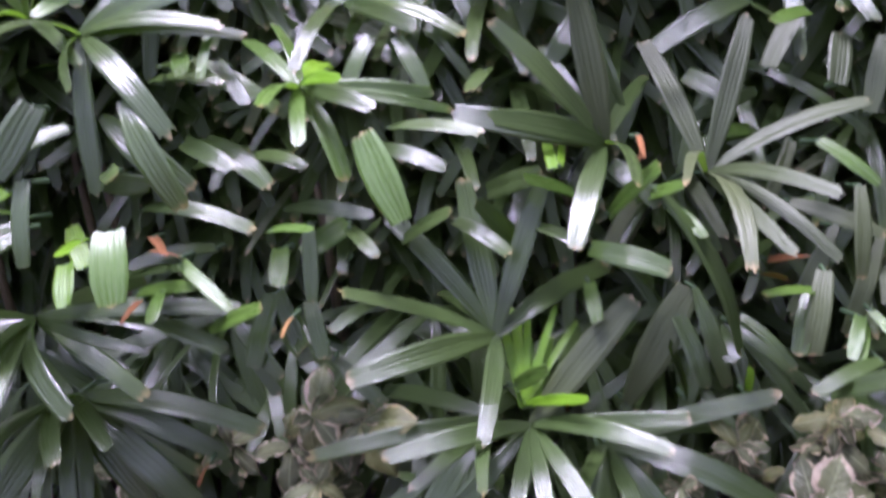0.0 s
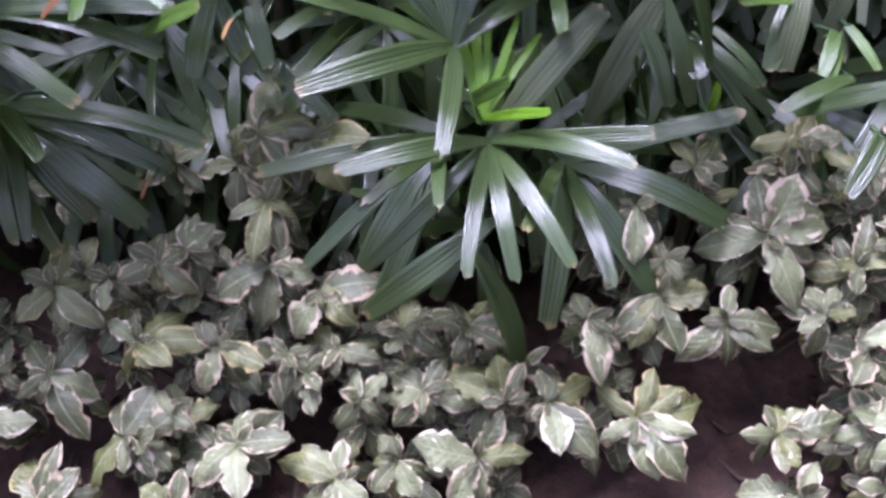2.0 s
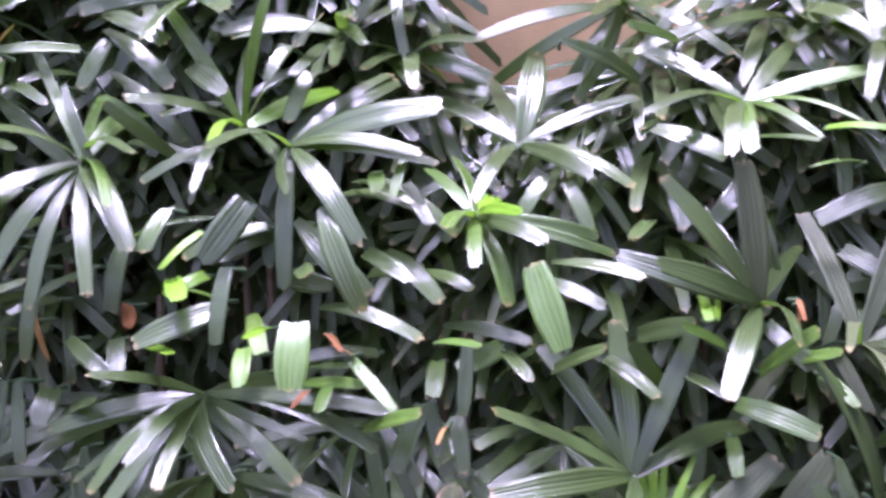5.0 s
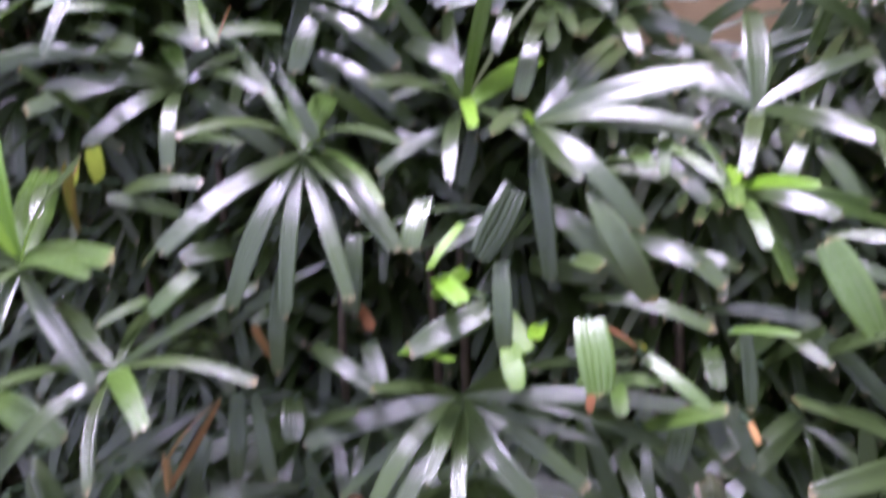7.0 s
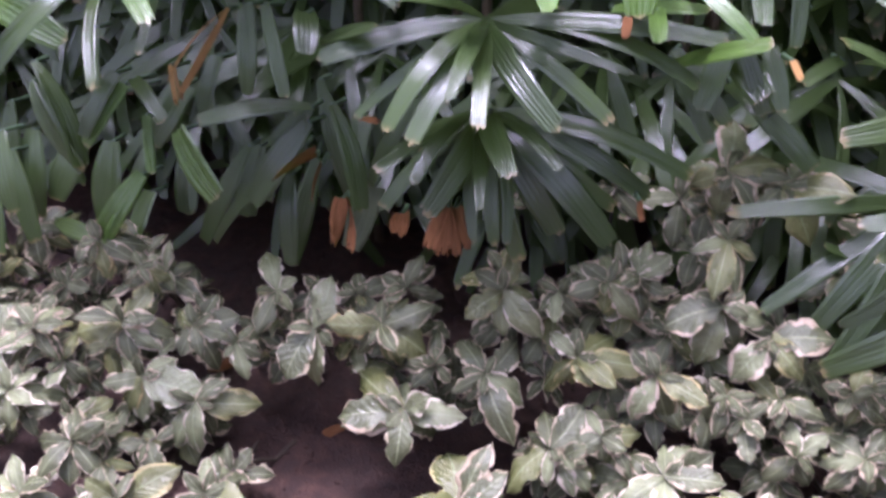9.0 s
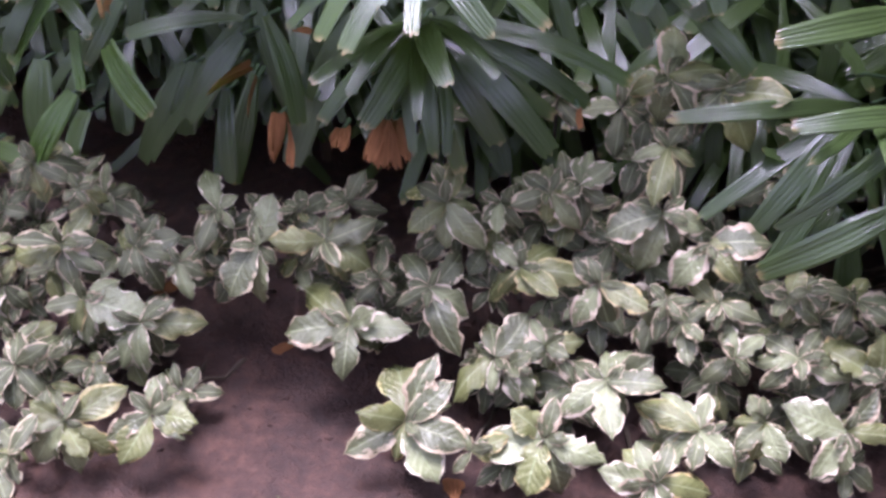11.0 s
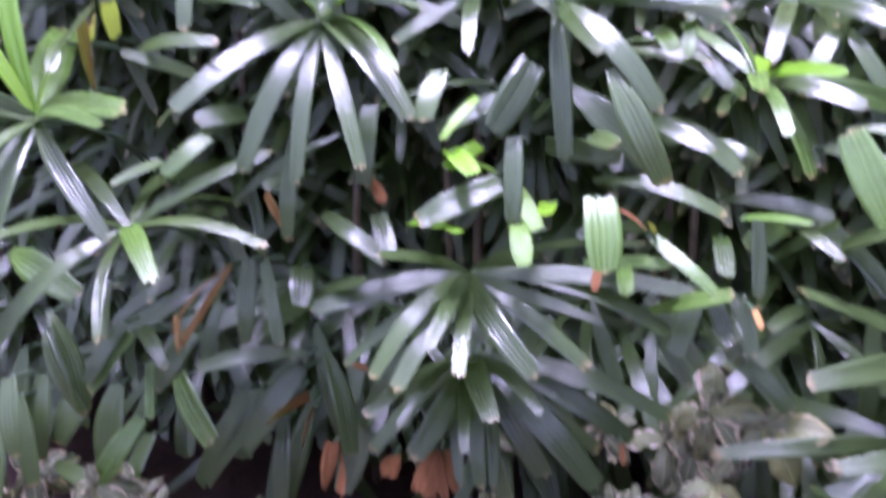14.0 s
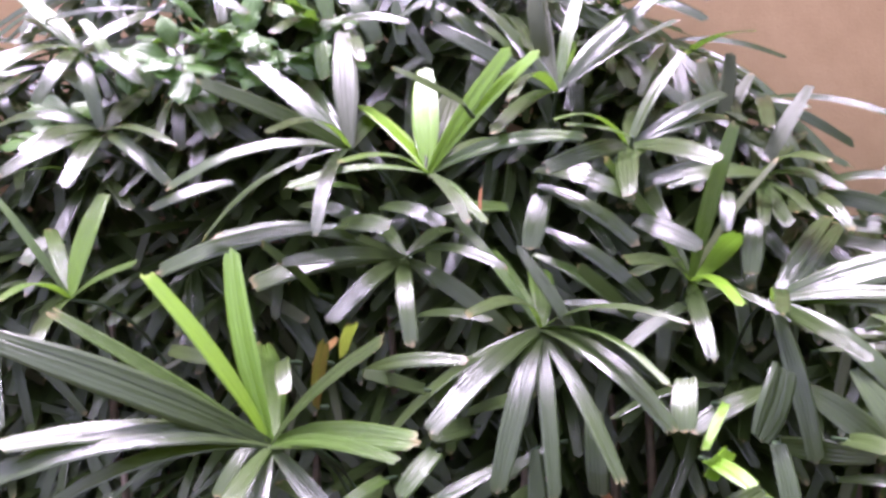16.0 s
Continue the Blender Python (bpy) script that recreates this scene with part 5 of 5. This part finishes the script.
whorl(shrubs[4], (-0.306, 0.950, 0.173), [(115, 2.7), (-34, 3.7), (-77, 3.3), (131, 4.1)])
whorl(shrubs[4], (-0.381, 0.817, 0.095), [(-126, 3.8), (14, 3.1), (127, 1.9)])
whorl(shrubs[4], (-0.290, 0.858, 0.095), [(-156, 12.5, SHRUB_PALE), (-161, 8.8, SHRUB_PALE), (-101, 8.3, SHRUB_YELLOW), (-19, 8.6, SHRUB_PALE), (147, 6.3), (-65, 9.0), (82, 5.8)])
whorl(shrubs[5], (-0.248, 1.008, 0.244), [(-113, 6.9, SHRUB_PALE), (-93, 4.0, SHRUB_YELLOW), (-20, 7.9, SHRUB_YELLOW), (165, 3.6), (67, 2.9), (-69, 8.4)])
whorl(shrubs[5], (-0.180, 1.073, 0.322), [(-169, 8.6), (-154, 8.5), (-103, 8.6, SHRUB_PALE), (-5, 6.3, SHRUB_PALE), (46, 4.1), (160, 4.5)])
whorl(shrubs[5], (-0.185, 1.130, 0.389), [(-152, 5.2, SHRUB_PALE), (-98, 8.7, SHRUB_YELLOW), (-24, 4.2, SHRUB_YELLOW), (-74, 7.3), (-41, 7.6)])
whorl(shrubs[5], (-0.198, 1.189, 0.460), [(81, 9.3), (24, 7.5, SHRUB_YELLOW), (-160, 5.5, SHRUB_YELLOW), (-102, 7.2, SHRUB_PALE), (-3, 8.1), (-41, 6.6), (77, 5.1), (169, 5.9)])
whorl(shrubs[5], (-0.125, 1.182, 0.453), [(-8, 9.5, SHRUB_YELLOW), (55, 5.1, SHRUB_PALE), (-169, 4.0, SHRUB_PALE), (-126, 5.2), (-57, 8.2, SHRUB_YELLOW), (19, 7.1)])
whorl(shrubs[5], (-0.114, 1.054, 0.299), [(-126, 7.7, SHRUB_PALE), (-71, 8.2), (-45, 6.5, SHRUB_YELLOW), (23, 5.4, SHRUB_YELLOW), (-146, 2.7), (11, 8.1)])
whorl(shrubs[5], (-0.157, 1.002, 0.237), [(-106, 2.9, SHRUB_PALE), (31, 2.2, SHRUB_PALE), (150, 3.1), (-141, 2.4)])
whorl(shrubs[5], (-0.089, 1.006, 0.242), [(-157, 2.9), (-40, 3.2, SHRUB_PALE), (-12, 5.4), (112, 2.0)])
whorl(shrubs[5], (-0.132, 0.985, 0.217), [(-75, 6.1), (-130, 3.0)])
whorl(shrubs[5], (-0.219, 0.927, 0.146), [(-144, 8.0, SHRUB_PALE), (99, 4.9, SHRUB_PALE), (60, 5.8, SHRUB_PALE), (12, 5.7, SHRUB_PALE), (-119, 6.3, SHRUB_PALE), (-29, 4.0, SHRUB_PALE), (148, 3.6), (33, 7.5), (-84, 8.3, SHRUB_PALE), (3, 7.7)])
whorl(shrubs[5], (-0.147, 0.817, 0.095), [(-174, 7.4, SHRUB_PALE), (126, 5.6, SHRUB_PALE), (-161, 5.0), (1, 10.3, SHRUB_YELLOW), (-49, 3.9, SHRUB_PALE), (-103, 4.7), (82, 5.3)])
whorl(shrubs[5], (-0.091, 0.898, 0.112), [(162, 9.2, SHRUB_YELLOW), (133, 7.3, SHRUB_PALE), (86, 5.0, SHRUB_PALE), (8, 4.2, SHRUB_YELLOW), (-39, 6.3, SHRUB_PALE), (-134, 7.7, SHRUB_PALE), (-98, 5.5)])
whorl(shrubs[5], (-0.061, 0.964, 0.190), [(108, 4.8, SHRUB_PALE), (47, 5.2, SHRUB_PALE), (-127, 5.7), (-123, 1.8, SHRUB_PALE), (-31, 3.3)])
whorl(shrubs[6], (-0.005, 1.021, 0.259), [(39, 4.8), (169, 3.9), (-121, 4.4), (-23, 5.8), (72, 4.8, SHRUB_YELLOW)])
whorl(shrubs[6], (0.080, 1.024, 0.263), [(158, 4.0), (-34, 5.4), (-108, 4.8), (45, 4.3, SHRUB_YELLOW), (8, 5.2)])
whorl(shrubs[6], (0.021, 0.970, 0.199), [(152, 5.5), (-166, 5.5, SHRUB_PALE), (-129, 6.6), (-79, 4.6), (16, 11.0, SHRUB_YELLOW), (15, 6.4), (-16, 8.0, SHRUB_PALE), (57, 5.6)])
whorl(shrubs[6], (-0.010, 0.914, 0.130), [(-132, 5.6), (-101, 5.9, SHRUB_YELLOW), (-62, 5.7, SHRUB_PALE), (132, 4.6, SHRUB_PALE), (103, 3.5), (-21, 5.7), (-172, 4.0)])
whorl(shrubs[6], (0.090, 0.917, 0.135), [(176, 8.5, SHRUB_PALE), (-165, 7.2, SHRUB_PALE), (22, 7.4, SHRUB_PALE), (5, 7.4, SHRUB_YELLOW), (51, 7.3), (-89, 6.6, SHRUB_PALE), (-120, 7.6, SHRUB_PALE), (-51, 3.4)])
whorl(shrubs[6], (0.126, 0.963, 0.190), [(80, 6.8), (52, 5.8), (149, 7.5, SHRUB_YELLOW), (103, 7.0, SHRUB_YELLOW), (136, 4.2)])
whorl(shrubs[6], (0.014, 1.028, 0.267), [(-67, 4.3, SHRUB_PALE), (-134, 4.4), (45, 1.1, SHRUB_YELLOW), (103, 3.3, SHRUB_PALE), (18, 5.0)])
whorl(shrubs[7], (0.183, 0.963, 0.189), [(97, 4.7), (75, 4.1), (28, 7.5, SHRUB_YELLOW), (-40, 6.8, SHRUB_YELLOW), (-101, 5.4, SHRUB_PALE), (-71, 7.6, SHRUB_PALE), (-134, 4.2, SHRUB_PALE), (-44, 9.6)])
whorl(shrubs[7], (0.298, 0.950, 0.174), [(147, 7.2, SHRUB_YELLOW), (38, 7.6), (-17, 7.6, SHRUB_PALE), (-148, 5.7, SHRUB_PALE), (-81, 8.4, SHRUB_PALE), (6, 11.0), (-50, 10.8), (121, 3.7), (64, 6.9)])
whorl(shrubs[7], (0.236, 1.032, 0.272), [(173, 3.2), (-92, 3.6), (51, 2.4), (114, 4.5), (-73, 8.3, SHRUB_PALE)])
whorl(shrubs[7], (0.326, 1.052, 0.296), [(-143, 8.1), (-115, 8.1, SHRUB_YELLOW), (-72, 8.5), (-0, 7.0, SHRUB_YELLOW), (45, 8.0), (-100, 6.7)])
whorl(shrubs[7], (0.299, 1.127, 0.386), [(-87, 8.1, SHRUB_PALE), (-137, 5.2), (153, 2.5), (-32, 3.6)])
whorl(shrubs[7], (0.336, 1.082, 0.333), [(-149, 4.4), (-18, 4.8), (-72, 4.8), (108, 2.4)])
whorl(shrubs[8], (0.413, 1.031, 0.272), [(-131, 8.7), (69, 5.3, SHRUB_PALE), (-0, 8.1), (-84, 6.7), (-37, 7.2), (-180, 4.1), (135, 2.7)])
whorl(shrubs[8], (0.467, 1.102, 0.357), [(-171, 10.1, SHRUB_PALE), (146, 5.4, SHRUB_PALE), (100, 8.4), (63, 9.4, SHRUB_PALE), (34, 8.2, SHRUB_PALE), (1, 8.8, SHRUB_PALE), (-12, 8.1, SHRUB_PALE), (-67, 10.0, SHRUB_PALE), (16, 13.3), (-63, 3.4)])
whorl(shrubs[8], (0.372, 1.158, 0.424), [(117, 5.1, SHRUB_YELLOW), (-180, 3.0, SHRUB_PALE), (-45, 3.4), (2, 4.7, SHRUB_PALE), (44, 4.4, SHRUB_YELLOW), (45, 8.8)])
whorl(shrubs[8], (0.511, 1.183, 0.453), [(-133, 3.3), (-77, 4.0, SHRUB_PALE), (-0, 5.5, SHRUB_PALE), (-173, 6.1)])
whorl(shrubs[8], (0.540, 1.035, 0.276), [(-93, 6.6, SHRUB_PALE), (-157, 4.9, SHRUB_PALE), (11, 4.0), (60, 4.8, SHRUB_PALE), (109, 4.5, SHRUB_PALE), (169, 6.1)])
whorl(shrubs[8], (0.479, 0.938, 0.160), [(-174, 6.2, SHRUB_PALE), (-94, 5.3, SHRUB_PALE), (-66, 4.9, SHRUB_YELLOW), (-7, 5.8, SHRUB_PALE), (43, 5.9, SHRUB_PALE), (82, 5.6), (8, 8.9), (118, 4.3)])
whorl(shrubs[8], (0.504, 0.888, 0.099), [(65, 5.3, SHRUB_PALE), (-180, 7.9, SHRUB_PALE), (-147, 4.5), (-105, 2.9), (-11, 4.0, SHRUB_PALE)])
whorl(shrubs[9], (0.612, 0.945, 0.168), [(-158, 6.4, SHRUB_PALE), (153, 5.0, SHRUB_PALE), (-121, 7.2), (55, 4.6)])
whorl(shrubs[9], (0.598, 1.005, 0.240), [(-134, 6.5), (-104, 5.6), (-67, 4.2), (-153, 3.4)])
whorl(shrubs[9], (0.583, 1.075, 0.324), [(-69, 4.2, SHRUB_YELLOW), (166, 3.1, SHRUB_YELLOW), (32, 7.1, SHRUB_YELLOW), (-111, 4.2), (66, 7.4)])
whorl(shrubs[9], (0.602, 1.160, 0.426), [(-154, 3.8), (-75, 4.9), (82, 3.8)])
whorl(shrubs[9], (0.612, 0.894, 0.107), [(171, 4.5, SHRUB_PALE), (53, 3.7), (-117, 3.3), (-27, 3.3, SHRUB_YELLOW)])

for s in shrubs:
    for k in range(4):
        x, y = s.location.x + R.uniform(-0.11, 0.11), R.uniform(0.98, 1.24)
        if x > -0.52 and not 0.30 < x < 0.58:
            rosette(s, (x, y, max(0.05, 0.05 + 1.0 * (y - 0.85) - R.uniform(0.02, 0.10))), R.uniform(0.055, 0.075), 6)


# ---- seedling among the palm tops ----
WEED = palm_material("seedling_leaf", [(0.1, (0.030, 0.085, 0.016)), (0.9, (0.075, 0.155, 0.028))], (0.045, 0.11, 0.022), 0.34, 0.2, gloss=0.45)


def seedling(x, y, tips):
    """A slender self-sown plant with oval leaves in loose whorls."""
    s = tagged(new("broadleaf_seedling"), "slender self-sown plant with bright green oval leaves", "weed")
    s.location = (x, y, 0)
    for tx, ty, tz in tips:
        top = Vector((tx - x, ty - y, tz))
        st = tube("stem", [(0, 0, 0), (top.x * 0.12, top.y * 0.05, top.z * 0.5), (top.x * 0.45, top.y * 0.3, top.z * 0.88), top], (0.004, 0.003, 0.0022, 0.0014), STALK, 6)
        st.parent = s
        axis = Vector((R.gauss(0, 0.3), -0.6 + R.gauss(0, 0.2), 1)).normalized()
        base = axis.to_track_quat("Z", "Y").to_matrix()
        for k in range(5):
            m = base @ Matrix.Rotation(k * 2.399 + tx * 9, 3, "Z") @ Matrix.Rotation(radians(R.uniform(-10, 45)), 3, "X")
            size = R.uniform(0.055, 0.09)
            leaf = new("leaf", leaf_data(R.randrange(8), WEED))
            leaf.parent = st
            leaf.matrix_basis = Matrix.LocRotScale(top + Vector((0, 0, -0.01 * k)), m.to_quaternion(), (size * 1.1, size, size))


SEEDLING_TIPS = [(-1.297, 1.360, 1.387), (-1.240, 1.370, 1.382), (-1.347, 1.360, 1.348), (-1.265, 1.360, 1.351), (-1.184, 1.380, 1.355), (-1.125, 1.400, 1.392), (-1.214, 1.370, 1.331), (-1.430, 1.400, 1.369), (-1.318, 1.350, 1.324), (-1.108, 1.400, 1.339), (-1.560, 1.400, 1.262), (-1.604, 1.400, 1.235)]
seedling(-1.28, 1.86, SEEDLING_TIPS)


# ---- litter on the soil ----
def clods():
    """Crumbs and small clods of the bed."""
    verts, faces = [], []
    r = random.Random(5)
    for k in range(420):
        x, y = r.uniform(-1.5, 0.9), r.uniform(0.45, 1.35)
        if r.random() < 0.35:
            x, y = r.gauss(-0.66, 0.08), r.gauss(0.98, 0.07)
        a = 0.0015 + 0.005 * r.random() ** 3
        bm = bmesh.new()
        bmesh.ops.create_icosphere(bm, subdivisions=1, radius=a)
        o = len(verts)
        for v in bm.verts:
            q = v.co * r.uniform(0.75, 1.25)
            verts.append((x + q.x * 1.2, y + q.y, lump(x, y) + 0.25 * a + q.z * 0.7))
        faces += [tuple(v.index + o for v in f.verts) for f in bm.faces]
        bm.free()
    tagged(mesh_object("soil_clods", verts, faces, SOIL, smooth=False), "loose crumbs and clods of reddish soil", "soil", kind="stuff")


clods()


def fallen_leaf(x, y, turn, size, mat, z=0.0):
    verts, faces, uv = leafmesh(int(size * 1000) % 7)
    verts = [(v[0] * size, (v[1] - 0.5) * size, v[2] * size * 0.7 + 0.006) for v in verts]
    ob = tagged(mesh_object("fallen_leaf", verts, faces, mat, uv), "dry curled brown leaf lying on the soil", "leaf", "fallen leaves")
    ob.matrix_world = pose(x, y, lump(x, y) + z, R.uniform(-8, 8), R.uniform(-8, 8), turn)


for x, y, turn, size in ((-0.52, 0.90, 40, 0.05), (-0.70, 1.02, 120, 0.045), (0.35, 0.93, 200, 0.05), (-0.92, 1.12, 310, 0.06), (0.42, 0.86, 75, 0.04), (-0.40, 0.83, 10, 0.055)):
    fallen_leaf(x, y, turn, size, DEAD)

blade = tagged(new("grass_shoot"), "single small pale green grass shoot in bare soil", "grass")
blade.location = (-0.613, 0.742, lump(-0.613, 0.742) - 0.004)
for dx, h, wide in ((-0.004, 0.062, 0.0022), (0.007, 0.030, 0.0016)):
    rows = [(dx * k * k, -0.010 * k * k, h * k, wide * (1 - k) ** 0.6) for k in (0, 0.3, 0.6, 0.85, 1)]
    v = [(x + side * w, y + 0.35 * w * abs(side), z) for x, y, z, w in rows for side in (-1, 0, 1)]
    f = [(3 * r + c, 3 * r + c + 1, 3 * r + c + 4, 3 * r + c + 3) for r in range(4) for c in range(2)]
    under(mesh_object("blade", v, f, YOUNG, [(c / 2, r / 5) for r in range(5) for c in range(3)]), blade)
